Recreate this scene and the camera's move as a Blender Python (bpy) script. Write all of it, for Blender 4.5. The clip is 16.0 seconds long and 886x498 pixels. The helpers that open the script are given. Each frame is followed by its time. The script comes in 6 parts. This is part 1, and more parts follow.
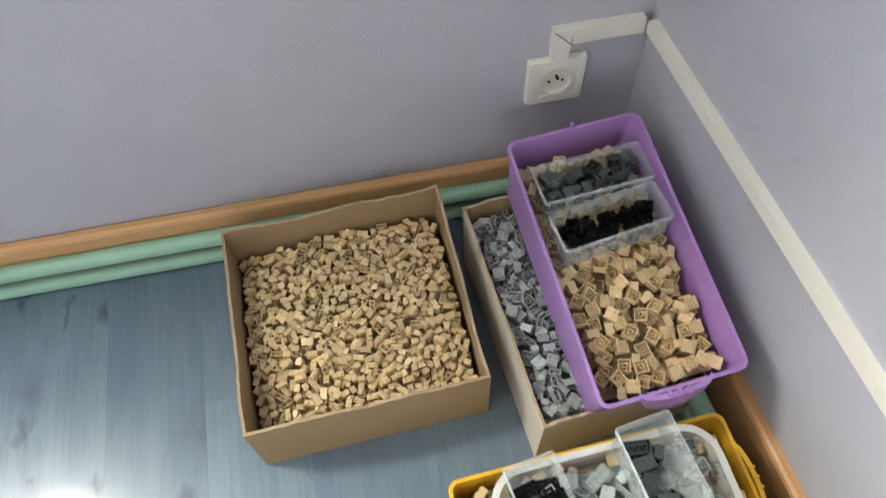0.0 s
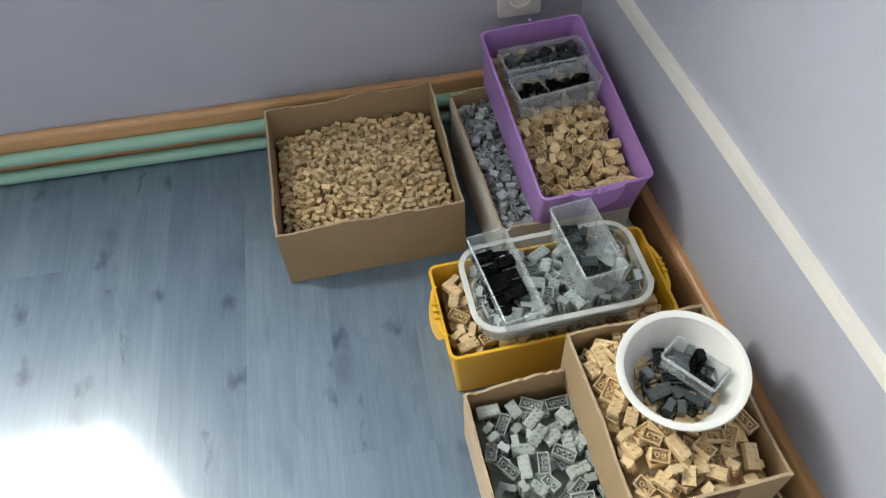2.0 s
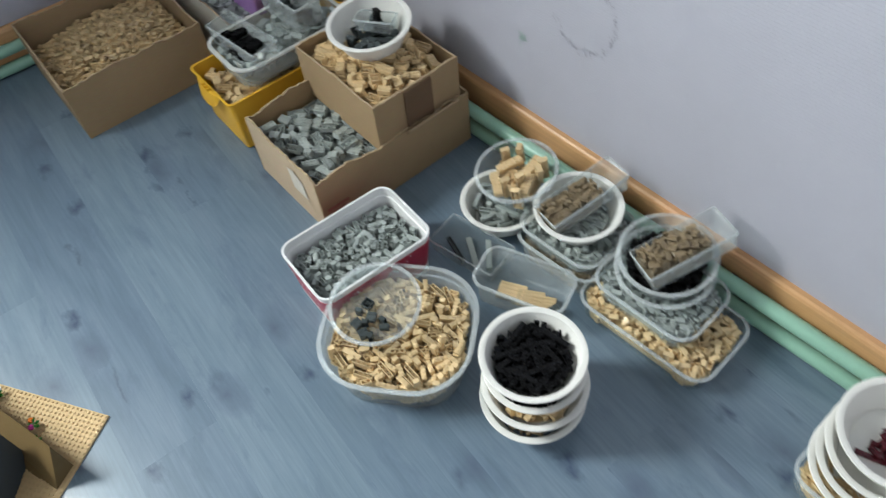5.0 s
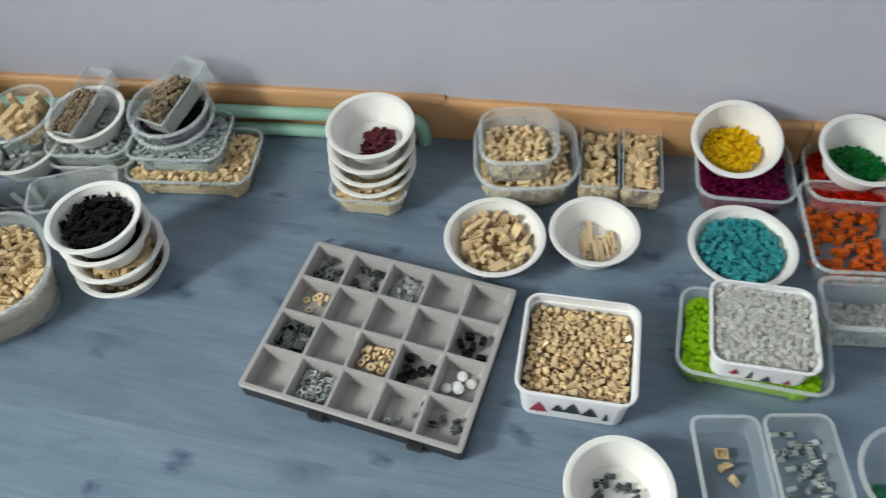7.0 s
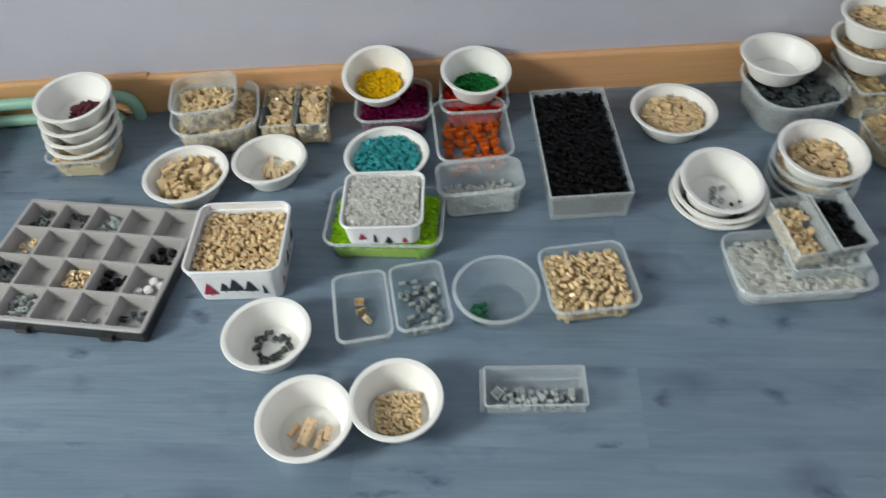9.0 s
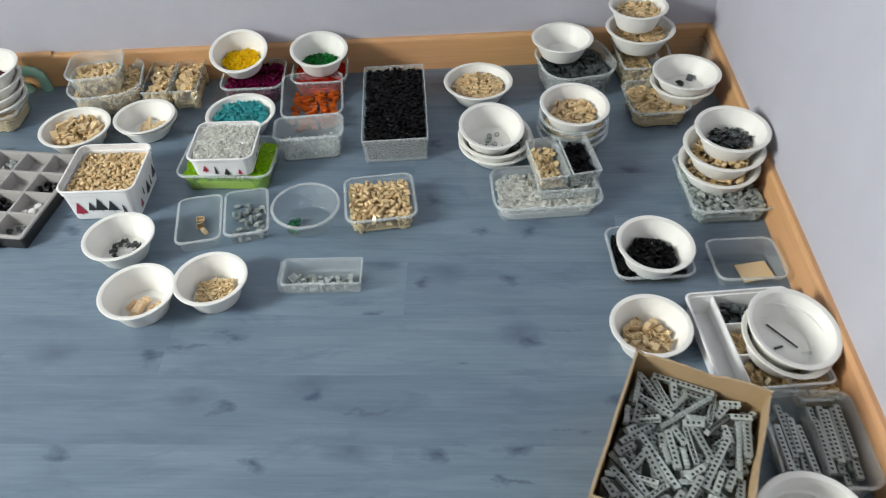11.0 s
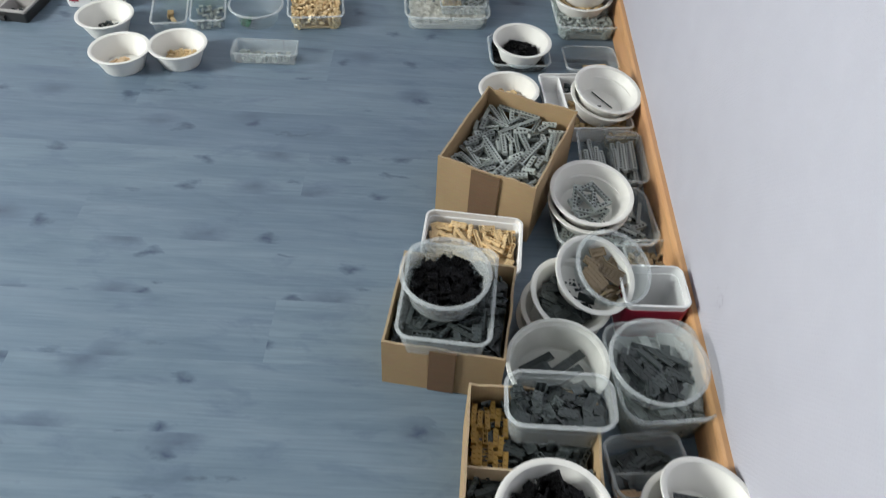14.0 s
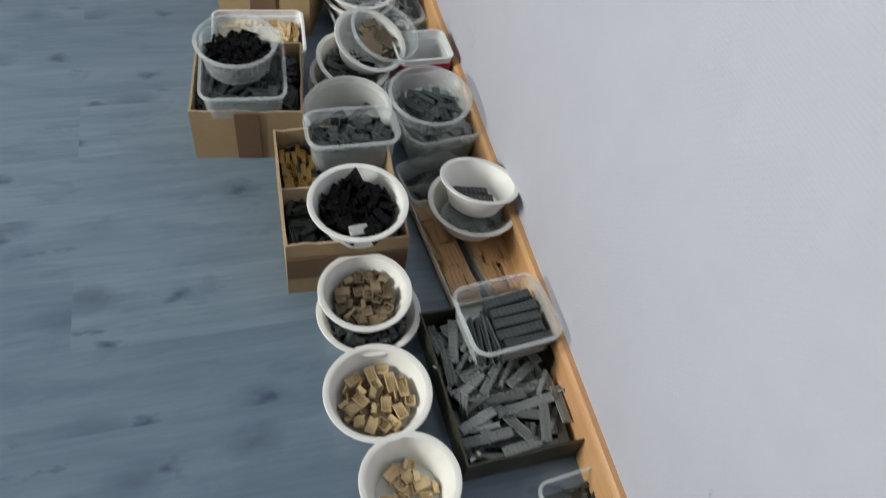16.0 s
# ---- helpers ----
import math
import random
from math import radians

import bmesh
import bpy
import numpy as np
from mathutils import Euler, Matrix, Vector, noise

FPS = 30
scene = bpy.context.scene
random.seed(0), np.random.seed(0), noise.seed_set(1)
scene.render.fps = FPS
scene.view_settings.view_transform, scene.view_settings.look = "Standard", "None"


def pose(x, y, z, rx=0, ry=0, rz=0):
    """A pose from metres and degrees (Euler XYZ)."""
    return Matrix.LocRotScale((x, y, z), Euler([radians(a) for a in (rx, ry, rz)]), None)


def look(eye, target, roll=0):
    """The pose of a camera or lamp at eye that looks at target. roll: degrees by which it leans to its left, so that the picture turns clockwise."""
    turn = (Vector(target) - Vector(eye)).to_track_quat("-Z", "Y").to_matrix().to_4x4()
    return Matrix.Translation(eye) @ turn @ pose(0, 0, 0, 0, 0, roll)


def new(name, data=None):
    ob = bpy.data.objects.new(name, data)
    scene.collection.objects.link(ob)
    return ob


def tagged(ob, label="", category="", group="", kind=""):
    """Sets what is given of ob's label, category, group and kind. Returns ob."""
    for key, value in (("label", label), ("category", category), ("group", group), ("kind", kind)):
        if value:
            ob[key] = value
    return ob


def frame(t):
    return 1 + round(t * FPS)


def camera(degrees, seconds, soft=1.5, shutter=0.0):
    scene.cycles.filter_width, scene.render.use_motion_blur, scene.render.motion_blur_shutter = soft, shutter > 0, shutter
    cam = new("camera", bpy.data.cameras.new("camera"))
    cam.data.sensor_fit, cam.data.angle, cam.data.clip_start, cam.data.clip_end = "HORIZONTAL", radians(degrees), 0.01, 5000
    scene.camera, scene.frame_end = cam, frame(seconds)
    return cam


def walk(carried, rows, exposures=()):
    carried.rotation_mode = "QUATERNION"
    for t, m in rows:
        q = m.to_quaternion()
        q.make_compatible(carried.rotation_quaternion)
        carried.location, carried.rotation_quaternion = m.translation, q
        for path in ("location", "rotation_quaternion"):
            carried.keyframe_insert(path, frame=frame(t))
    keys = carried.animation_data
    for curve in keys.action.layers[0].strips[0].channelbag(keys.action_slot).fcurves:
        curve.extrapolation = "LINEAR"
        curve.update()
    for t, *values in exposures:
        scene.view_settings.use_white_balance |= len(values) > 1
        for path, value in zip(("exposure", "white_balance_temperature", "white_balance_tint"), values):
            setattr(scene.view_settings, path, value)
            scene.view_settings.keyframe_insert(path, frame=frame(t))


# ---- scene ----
cam = camera(61.1, 16.0, 1.1, 0.4)
PATH = [
    (0, (-0.008, -0.328, 1.045), (0.21, 0.66, -0.68), -3.0),
    (0.5, (-0.027, -0.421, 1.057), (0.217, 0.579, -0.658), -2.5),
    (1, (-0.046, -0.554, 1.079), (0.18, 0.53, -0.587), -3.6),
    (1.5, (-0.06, -0.677, 1.081), (0.187, 0.446, -0.555), -2.6),
    (2, (-0.068, -0.801, 1.095), (0.144, 0.379, -0.506), -3.7),
    (2.5, (-0.078, -0.883, 1.1), (0.125, 0.322, -0.483), -3.8),
    (3, (-0.133, -0.991, 1.104), (0.19, 0.212, -0.461), -2.8),
    (3.5, (-0.191, -1.117, 1.116), (0.279, 0.071, -0.424), -1.7),
    (4, (-0.25, -1.247, 1.128), (0.314, -0.146, -0.444), -3.1),
    (4.2, (-0.27, -1.296, 1.123), (0.304, -0.2, -0.449), -4.3),
    (6.3, (-0.492, -1.724, 1.041), (0.539, -1.078, -0.546), -7.7),
    (6.5, (-0.549, -1.779, 1.03), (0.566, -1.183, -0.519), -8.0),
    (7, (-0.607, -1.835, 1.053), (0.579, -1.54, -0.53), -5.6),
    (7.5, (-0.686, -2.007, 1.061), (0.572, -1.688, -0.46), -7.2),
    (8, (-0.79, -2.16, 1.051), (0.528, -1.918, -0.434), -5.6),
    (8.5, (-0.875, -2.237, 1.056), (0.46, -2.064, -0.423), -5.4),
    (9, (-0.96, -2.274, 1.049), (0.38, -2.234, -0.436), -4.1),
    (9.2, (-0.999, -2.292, 1.052), (0.334, -2.299, -0.439), -3.1),
    (11.3, (-1.453, -2.637, 1.116), (-0.005, -2.674, -0.264), -1.5),
    (11.5, (-1.497, -2.636, 1.098), (-0.039, -2.744, -0.267), 0.3),
    (12, (-1.612, -2.631, 1.102), (-0.174, -2.889, -0.264), 2.1),
    (12.5, (-1.721, -2.638, 1.113), (-0.313, -2.97, -0.268), 2.0),
    (13, (-1.822, -2.67, 1.12), (-0.433, -3.023, -0.276), 2.2),
    (13.5, (-1.94, -2.72, 1.123), (-0.532, -2.885, -0.287), 1.8),
    (14, (-2.052, -2.735, 1.122), (-0.697, -2.848, -0.344), 3.9),
    (14.5, (-2.13, -2.715, 1.121), (-0.783, -2.919, -0.343), 5.9),
    (15, (-2.243, -2.704, 1.117), (-0.907, -3.069, -0.326), 7.6),
    (15.5, (-2.334, -2.696, 1.098), (-1.123, -3.234, -0.4), 10.2),
    (16, (-2.42, -2.718, 1.087), (-1.309, -3.277, -0.479), 11.2),
]
EXPOSURES = [(0, 1.02, 6900, 10), (1, 0.86, 6700, 10), (2.5, 0.25, 6450, 10), (4, 0.01, 6150, 8), (6.5, -0.12, 6400, 9), (8, -0.2, 6400, 9), (11.5, 0.03, 6500, 11), (13, -0.11, 6450, 11), (14.5, -0.08, 6450, 11), (16, -0.35, 6550, 11)]
walk(cam, [(t, look(eye, target, roll)) for t, eye, target, roll in PATH], EXPOSURES)

# ---- world, window light, exposure ----
WINDOW = (-1.93, -0.98, 1.13, 2.22)          # x from, x to, sill, head
world = bpy.data.worlds.new("sky")
scene.world = world
world.use_nodes = True
wn, wl = world.node_tree.nodes, world.node_tree.links
sky = wn.new("ShaderNodeTexSky")
sky.sky_type, sky.sun_disc = "NISHITA", False
sky.sun_elevation, sky.sun_rotation = radians(40), radians(200)
wl.new(sky.outputs["Color"], wn["Background"].inputs["Color"])
wn["Background"].inputs["Strength"].default_value = 0.12
sun = new("sun", bpy.data.lights.new("sun", "SUN"))
sun.data.energy, sun.data.angle, sun.data.color = 1.0, radians(12), (1.0, 0.95, 0.88)
sun.matrix_world = look((-3, -9, 8), (0, 0, 0))
lamp = new("window_daylight", bpy.data.lights.new("window_daylight", "AREA"))
lamp.data.shape, lamp.data.size, lamp.data.size_y = "RECTANGLE", 0.93, 1.04
lamp.data.energy, lamp.data.color = 214, (0.955, 0.98, 0.925)


def north(x):
    """The inner face of the north wall."""
    return 0.366 - 0.069 * x


def south(x):
    """The inner face of the south wall."""
    return -3.355 - 0.075 * x


def east(y):
    """The inner face of the east wall."""
    return 0.4725 - 0.021 * max(0.0, y + 1.6)


EAST, WEST, TOP = 0.475, -5.0, 2.45
_mid = (WINDOW[0] + WINDOW[1]) / 2
lamp.matrix_world = look((_mid, north(_mid) + 0.15, 1.675), (_mid - 0.45, -1.0, 1.45))


# ---- materials ----
def nodes_of(name):
    m = bpy.data.materials.new(name)
    m.use_nodes = True
    return m, m.node_tree.nodes, m.node_tree.links, m.node_tree.nodes["Principled BSDF"]


def ramp(n, stops):
    r = n.new("ShaderNodeValToRGB")
    while len(r.color_ramp.elements) < len(stops):
        r.color_ramp.elements.new(0.5)
    for e, (p, c) in zip(r.color_ramp.elements, stops):
        e.position, e.color = p, (*c, 1)
    return r


def coords(n, l, scale=(1, 1, 1), shift=False):
    """Object coordinates, stretched; shift moves them for each object."""
    tc, mp = n.new("ShaderNodeTexCoord"), n.new("ShaderNodeMapping")
    mp.inputs["Scale"].default_value = scale
    l.new(tc.outputs["Object"], mp.inputs["Vector"])
    if shift:
        oi, cx = n.new("ShaderNodeObjectInfo"), n.new("ShaderNodeCombineXYZ")
        mu = n.new("ShaderNodeMath")
        mu.operation = "MULTIPLY"
        mu.inputs[1].default_value = 37.0
        l.new(oi.outputs["Random"], mu.inputs[0])
        for k in "XYZ":
            l.new(mu.outputs[0], cx.inputs[k])
        l.new(cx.outputs[0], mp.inputs["Location"])
    return mp.outputs["Vector"]


def noise_tex(n, l, vec, scale, detail=4, rough=0.55, dist=0.0):
    t = n.new("ShaderNodeTexNoise")
    for k, v in (("Scale", scale), ("Detail", detail), ("Roughness", rough), ("Distortion", dist)):
        t.inputs[k].default_value = v
    l.new(vec, t.inputs["Vector"])
    return t


def bump(n, l, height, b, strength=0.3, dist=0.002):
    bp = n.new("ShaderNodeBump")
    bp.inputs["Strength"].default_value, bp.inputs["Distance"].default_value = strength, dist
    l.new(height, bp.inputs["Height"])
    l.new(bp.outputs[0], b.inputs["Normal"])


def mix(n, l, fac, a, b, kind="MIX"):
    m = n.new("ShaderNodeMix")
    m.data_type, m.blend_type = "RGBA", kind
    for k, v in ((0, fac), (6, a), (7, b)):
        if isinstance(v, bpy.types.NodeSocket):
            l.new(v, m.inputs[k])
        else:
            m.inputs[k].default_value = v if k == 0 else (*v, 1)
    return m.outputs[2]


def abs_plastic(name, col, rough=0.2, spread=0.14, gloss=0.5):
    """Moulded brick plastic; each piece a little lighter or darker."""
    m, n, l, b = nodes_of(name)
    oi, at, ad, fr = (n.new("ShaderNode" + k) for k in ("ObjectInfo", "Attribute", "Math", "Math"))
    at.attribute_name = "tone"
    ad.operation, fr.operation = "ADD", "FRACT"
    l.new(oi.outputs["Random"], ad.inputs[0])
    l.new(at.outputs["Fac"], ad.inputs[1])
    l.new(ad.outputs[0], fr.inputs[0])
    lo, hi = [c * (1 - spread * 1.3) for c in col], [min(c * (1 + spread), 1) for c in col]
    r = ramp(n, ((0, lo), (0.55, col), (1, hi)))
    l.new(fr.outputs[0], r.inputs[0])
    v = coords(n, l)
    t = noise_tex(n, l, v, 260, 3)
    l.new(mix(n, l, 0.10, r.outputs[0], t.outputs["Color"], "SOFT_LIGHT"), b.inputs["Base Color"])
    rr = n.new("ShaderNodeMapRange")
    rr.inputs["To Min"].default_value, rr.inputs["To Max"].default_value = rough - 0.06, rough + 0.12
    l.new(t.outputs["Fac"], rr.inputs["Value"])
    l.new(rr.outputs[0], b.inputs["Roughness"])
    b.inputs["Specular IOR Level"].default_value = gloss
    return m


MASS = {}


def tinted_plastic(name, col, cover=0.36, rough=0.07):
    """See-through coloured brick plastic: part of the light goes straight on, tinted."""
    m, n, l, b = nodes_of(name)
    oi, at, ad, fr = (n.new("ShaderNode" + k) for k in ("ObjectInfo", "Attribute", "Math", "Math"))
    at.attribute_name = "tone"
    ad.operation, fr.operation = "ADD", "FRACT"
    l.new(oi.outputs["Random"], ad.inputs[0])
    l.new(at.outputs["Fac"], ad.inputs[1])
    l.new(ad.outputs[0], fr.inputs[0])
    r = ramp(n, ((0, [c * 0.9 for c in col]), (1, [min(1, c * 1.08) for c in col])))
    l.new(fr.outputs[0], r.inputs[0])
    l.new(r.outputs[0], b.inputs["Base Color"])
    b.inputs["Roughness"].default_value = rough
    b.inputs["Specular IOR Level"].default_value = 0.6
    tr, ms = n.new("ShaderNodeBsdfTransparent"), n.new("ShaderNodeMixShader")
    tr.inputs["Color"].default_value = (*[0.55 + 0.45 * c for c in col], 1)
    ms.inputs[0].default_value = cover
    tl, mt = n.new("ShaderNodeBsdfTranslucent"), n.new("ShaderNodeMixShader")
    l.new(r.outputs[0], tl.inputs["Color"])
    mt.inputs[0].default_value = 0.45
    l.new(tr.outputs[0], mt.inputs[1])
    l.new(tl.outputs[0], mt.inputs[2])
    l.new(mt.outputs[0], ms.inputs[1])
    l.new(b.outputs[0], ms.inputs[2])
    l.new(ms.outputs[0], n["Material Output"].inputs["Surface"])
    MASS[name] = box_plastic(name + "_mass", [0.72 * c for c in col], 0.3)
    return m


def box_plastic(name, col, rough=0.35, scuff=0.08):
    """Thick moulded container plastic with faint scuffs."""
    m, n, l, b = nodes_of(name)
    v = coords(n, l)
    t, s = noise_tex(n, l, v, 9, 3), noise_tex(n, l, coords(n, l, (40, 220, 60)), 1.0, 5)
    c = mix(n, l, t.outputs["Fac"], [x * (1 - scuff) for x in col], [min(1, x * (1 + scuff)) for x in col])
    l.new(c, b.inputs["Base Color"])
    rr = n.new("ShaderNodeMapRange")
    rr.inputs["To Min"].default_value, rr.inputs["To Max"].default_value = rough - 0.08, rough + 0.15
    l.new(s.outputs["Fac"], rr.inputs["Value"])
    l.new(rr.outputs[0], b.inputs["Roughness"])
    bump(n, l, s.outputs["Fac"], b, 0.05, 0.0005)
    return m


def clear_plastic(name, col=(0.86, 0.9, 0.92), cover=0.2, rough=0.18, rim=False):
    """Thin milky or clear food-box plastic: mostly lets light straight through."""
    m, n, l, b = nodes_of(name)
    v = coords(n, l)
    t = noise_tex(n, l, v, 25, 4)
    b.inputs["Base Color"].default_value = (*col, 1)
    b.inputs["Roughness"].default_value = rough
    b.inputs["Specular IOR Level"].default_value = 0.6
    rr = n.new("ShaderNodeMapRange")
    rr.inputs["To Min"].default_value, rr.inputs["To Max"].default_value = cover * 0.8, cover * 1.25
    l.new(t.outputs["Fac"], rr.inputs["Value"])
    tr, ms = n.new("ShaderNodeBsdfTransparent"), n.new("ShaderNodeMixShader")
    tr.inputs["Color"].default_value = (0.96, 0.98, 0.98, 1)
    l.new(rr.outputs[0], ms.inputs[0])
    l.new(tr.outputs[0], ms.inputs[1])
    l.new(b.outputs[0], ms.inputs[2])
    l.new(ms.outputs[0], n["Material Output"].inputs["Surface"])
    return m


def cardboard(name, col=(0.36, 0.25, 0.135)):
    m, n, l, b = nodes_of(name)
    v = coords(n, l)
    big, fib = noise_tex(n, l, v, 7, 5), noise_tex(n, l, coords(n, l, (60, 60, 500)), 1.0, 4)
    c = mix(n, l, big.outputs["Fac"], [x * 0.82 for x in col], [x * 1.14 for x in col])
    c = mix(n, l, 0.25, c, fib.outputs["Color"], "SOFT_LIGHT")
    l.new(c, b.inputs["Base Color"])
    b.inputs["Roughness"].default_value = 0.85
    wv = n.new("ShaderNodeTexWave")
    wv.inputs["Scale"].default_value, wv.inputs["Distortion"].default_value = 55, 1.5
    l.new(v, wv.inputs["Vector"])
    bump(n, l, mix(n, l, 0.5, big.outputs["Color"], wv.outputs["Color"]), b, 0.12, 0.0012)
    return m


def wallpaper(name, col):
    """Painted woven-glass wallpaper: rows of small raised threads, faint blotches."""
    m, n, l, b = nodes_of(name)
    v = coords(n, l)
    blotch, dust = noise_tex(n, l, v, 1.6, 5), noise_tex(n, l, v, 14, 4)
    sep = n.new("ShaderNodeSeparateXYZ")
    l.new(v, sep.inputs[0])
    along = n.new("ShaderNodeMath")
    along.operation = "ADD"
    l.new(sep.outputs["X"], along.inputs[0])
    l.new(sep.outputs["Y"], along.inputs[1])
    flat = n.new("ShaderNodeCombineXYZ")
    l.new(along.outputs[0], flat.inputs["X"])
    l.new(sep.outputs["Z"], flat.inputs["Y"])
    mp = n.new("ShaderNodeMapping")
    mp.inputs["Scale"].default_value = (120, 190, 1)
    l.new(flat.outputs[0], mp.inputs["Vector"])
    thread = n.new("ShaderNodeTexBrick")
    for k, val in (("Scale", 1.0), ("Mortar Size", 0.16), ("Mortar Smooth", 1.0), ("Brick Width", 1.0), ("Row Height", 1.0)):
        thread.inputs[k].default_value = val
    wob = noise_tex(n, l, mp.outputs[0], 0.35, 3)
    vv, sc = n.new("ShaderNodeVectorMath"), n.new("ShaderNodeVectorMath")
    vv.operation, sc.operation = "ADD", "SCALE"
    sc.inputs["Scale"].default_value = 0.6
    l.new(wob.outputs["Color"], sc.inputs[0])
    l.new(mp.outputs[0], vv.inputs[0])
    l.new(sc.outputs[0], vv.inputs[1])
    l.new(vv.outputs[0], thread.inputs["Vector"])
    c = mix(n, l, blotch.outputs["Fac"], [x * 0.955 for x in col], [min(1, x * 1.03) for x in col])
    c = mix(n, l, 0.10, c, dust.outputs["Fac"], "SOFT_LIGHT")
    l.new(c, b.inputs["Base Color"])
    b.inputs["Roughness"].default_value = 0.62
    inv = n.new("ShaderNodeMath")
    inv.operation = "SUBTRACT"
    inv.inputs[0].default_value = 1.0
    l.new(thread.outputs["Fac"], inv.inputs[1])
    bump(n, l, inv.outputs[0], b, 0.34, 0.0009)
    return m


def laminate(name):
    """Blue-grey laminate board: soft grain along the board, dark blue knots and short cracks."""
    m, n, l, b = nodes_of(name)
    g1 = noise_tex(n, l, coords(n, l, (13, 1.9, 1), True), 1.6, 5, 0.6, 0.8)
    g2 = noise_tex(n, l, coords(n, l, (150, 4.0, 1), True), 1.4, 4, 0.6, 0.2)
    blot = noise_tex(n, l, coords(n, l, (15, 4.6, 1), True), 1.3, 5, 0.65, 0.5)
    c = ramp(n, ((0.25, (0.118, 0.170, 0.224)), (0.5, (0.152, 0.210, 0.268)), (0.75, (0.186, 0.246, 0.308))))
    l.new(g1.outputs["Fac"], c.inputs[0])
    oi = n.new("ShaderNodeObjectInfo")
    tone = ramp(n, ((0, (0.86, 0.87, 0.90)), (1, (1.08, 1.07, 1.05))))
    l.new(oi.outputs["Random"], tone.inputs[0])
    c2 = mix(n, l, 1.0, c.outputs[0], tone.outputs[0], "MULTIPLY")
    c2 = mix(n, l, 0.26, c2, g2.outputs["Fac"], "SOFT_LIGHT")
    dark = ramp(n, ((0.54, (0, 0, 0)), (0.70, (0.62, 0.62, 0.62))))
    l.new(blot.outputs["Fac"], dark.inputs[0])
    c2 = mix(n, l, dark.outputs[0], c2, (0.095, 0.135, 0.195))
    wob = noise_tex(n, l, coords(n, l, (30, 14, 1), True), 1.0, 4, 0.6)

    def spots(sx, sy, wobble, inner, outer, share):
        """Blurred ovals in some of the cells of a stretched grid."""
        vor, vv, sc = n.new("ShaderNodeTexVoronoi"), n.new("ShaderNodeVectorMath"), n.new("ShaderNodeVectorMath")
        vor.voronoi_dimensions = "2D"
        vor.inputs["Scale"].default_value = 1.0
        vv.operation, sc.operation = "ADD", "SCALE"
        sc.inputs["Scale"].default_value = wobble
        l.new(wob.outputs["Color"], sc.inputs[0])
        l.new(coords(n, l, (sx, sy, 1), True), vv.inputs[0])
        l.new(sc.outputs[0], vv.inputs[1])
        l.new(vv.outputs[0], vor.inputs["Vector"])
        kn = ramp(n, ((inner, (1, 1, 1)), (outer, (0, 0, 0))))
        l.new(vor.outputs["Distance"], kn.inputs[0])
        sep = n.new("ShaderNodeSeparateColor")
        l.new(vor.outputs["Color"], sep.inputs[0])
        pick = ramp(n, ((1 - share - 0.02, (0, 0, 0)), (1 - share + 0.02, (1, 1, 1))))
        l.new(sep.outputs[0], pick.inputs[0])
        return mix(n, l, 1.0, kn.outputs[0], pick.outputs[0], "MULTIPLY")

    c2 = mix(n, l, spots(7.0, 4.2, 0.35, 0.0, 0.24, 0.36), c2, (0.088, 0.122, 0.176))
    c2 = mix(n, l, spots(9.0, 6.0, 0.62, 0.0, 0.16, 0.32), c2, (0.050, 0.076, 0.128))
    c2 = mix(n, l, spots(26.0, 4.5, 1.3, 0.0, 0.15, 0.05), c2, (0.075, 0.105, 0.155))
    l.new(c2, b.inputs["Base Color"])
    rr = n.new("ShaderNodeMapRange")
    rr.inputs["To Min"].default_value, rr.inputs["To Max"].default_value = 0.28, 0.40
    l.new(g2.outputs["Fac"], rr.inputs["Value"])
    l.new(rr.outputs[0], b.inputs["Roughness"])
    b.inputs["Specular IOR Level"].default_value = 0.35
    b.inputs["Coat Weight"].default_value, b.inputs["Coat Roughness"].default_value = 0.38, 0.11
    bump(n, l, g2.outputs["Fac"], b, 0.06, 0.0005)
    return m


def wood(name, col):
    """Varnished beech-look skirting, grain along the board."""
    m, n, l, b = nodes_of(name)
    g = noise_tex(n, l, coords(n, l, (1.2, 1.2, 45)), 3.0, 5, 0.6, 0.6)
    s = noise_tex(n, l, coords(n, l), 5, 3)
    c = mix(n, l, g.outputs["Fac"], [x * 0.78 for x in col], [x * 1.18 for x in col])
    l.new(mix(n, l, 0.15, c, s.outputs["Color"], "SOFT_LIGHT"), b.inputs["Base Color"])
    b.inputs["Roughness"].default_value = 0.38
    bump(n, l, g.outputs["Fac"], b, 0.08, 0.0005)
    return m


def enamel(name, col, rough=0.32):
    """Brushed-on pipe paint with drips and dust."""
    m, n, l, b = nodes_of(name)
    d, f = noise_tex(n, l, coords(n, l), 11, 5), noise_tex(n, l, coords(n, l), 90, 3)
    c = mix(n, l, d.outputs["Fac"], [x * 0.88 for x in col], [min(1, x * 1.08) for x in col])
    l.new(c, b.inputs["Base Color"])
    b.inputs["Roughness"].default_value = rough
    bump(n, l, f.outputs["Fac"], b, 0.12, 0.0008)
    return m


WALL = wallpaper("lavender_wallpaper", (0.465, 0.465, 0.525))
# unseen ceiling, coloured dark to lessen the light it bounces into the room
CEIL = wallpaper("dimmed_ceiling_grey", (0.31, 0.31, 0.30))
LAM = laminate("blue_laminate")
SKIRT = wood("beech_skirting", (0.60, 0.335, 0.158))
PIPE = enamel("green_pipe_paint", (0.30, 0.52, 0.40))
TRUNK = enamel("cream_trunking", (0.80, 0.77, 0.69), 0.4)
CARD, CARD_DARK = cardboard("cardboard"), cardboard("parcel_tape", (0.150, 0.090, 0.050))
CARD_WHITE = cardboard("white_printed_card", (0.62, 0.58, 0.50))
CARD_PALE = cardboard("pale_card_edge", (0.52, 0.40, 0.27))
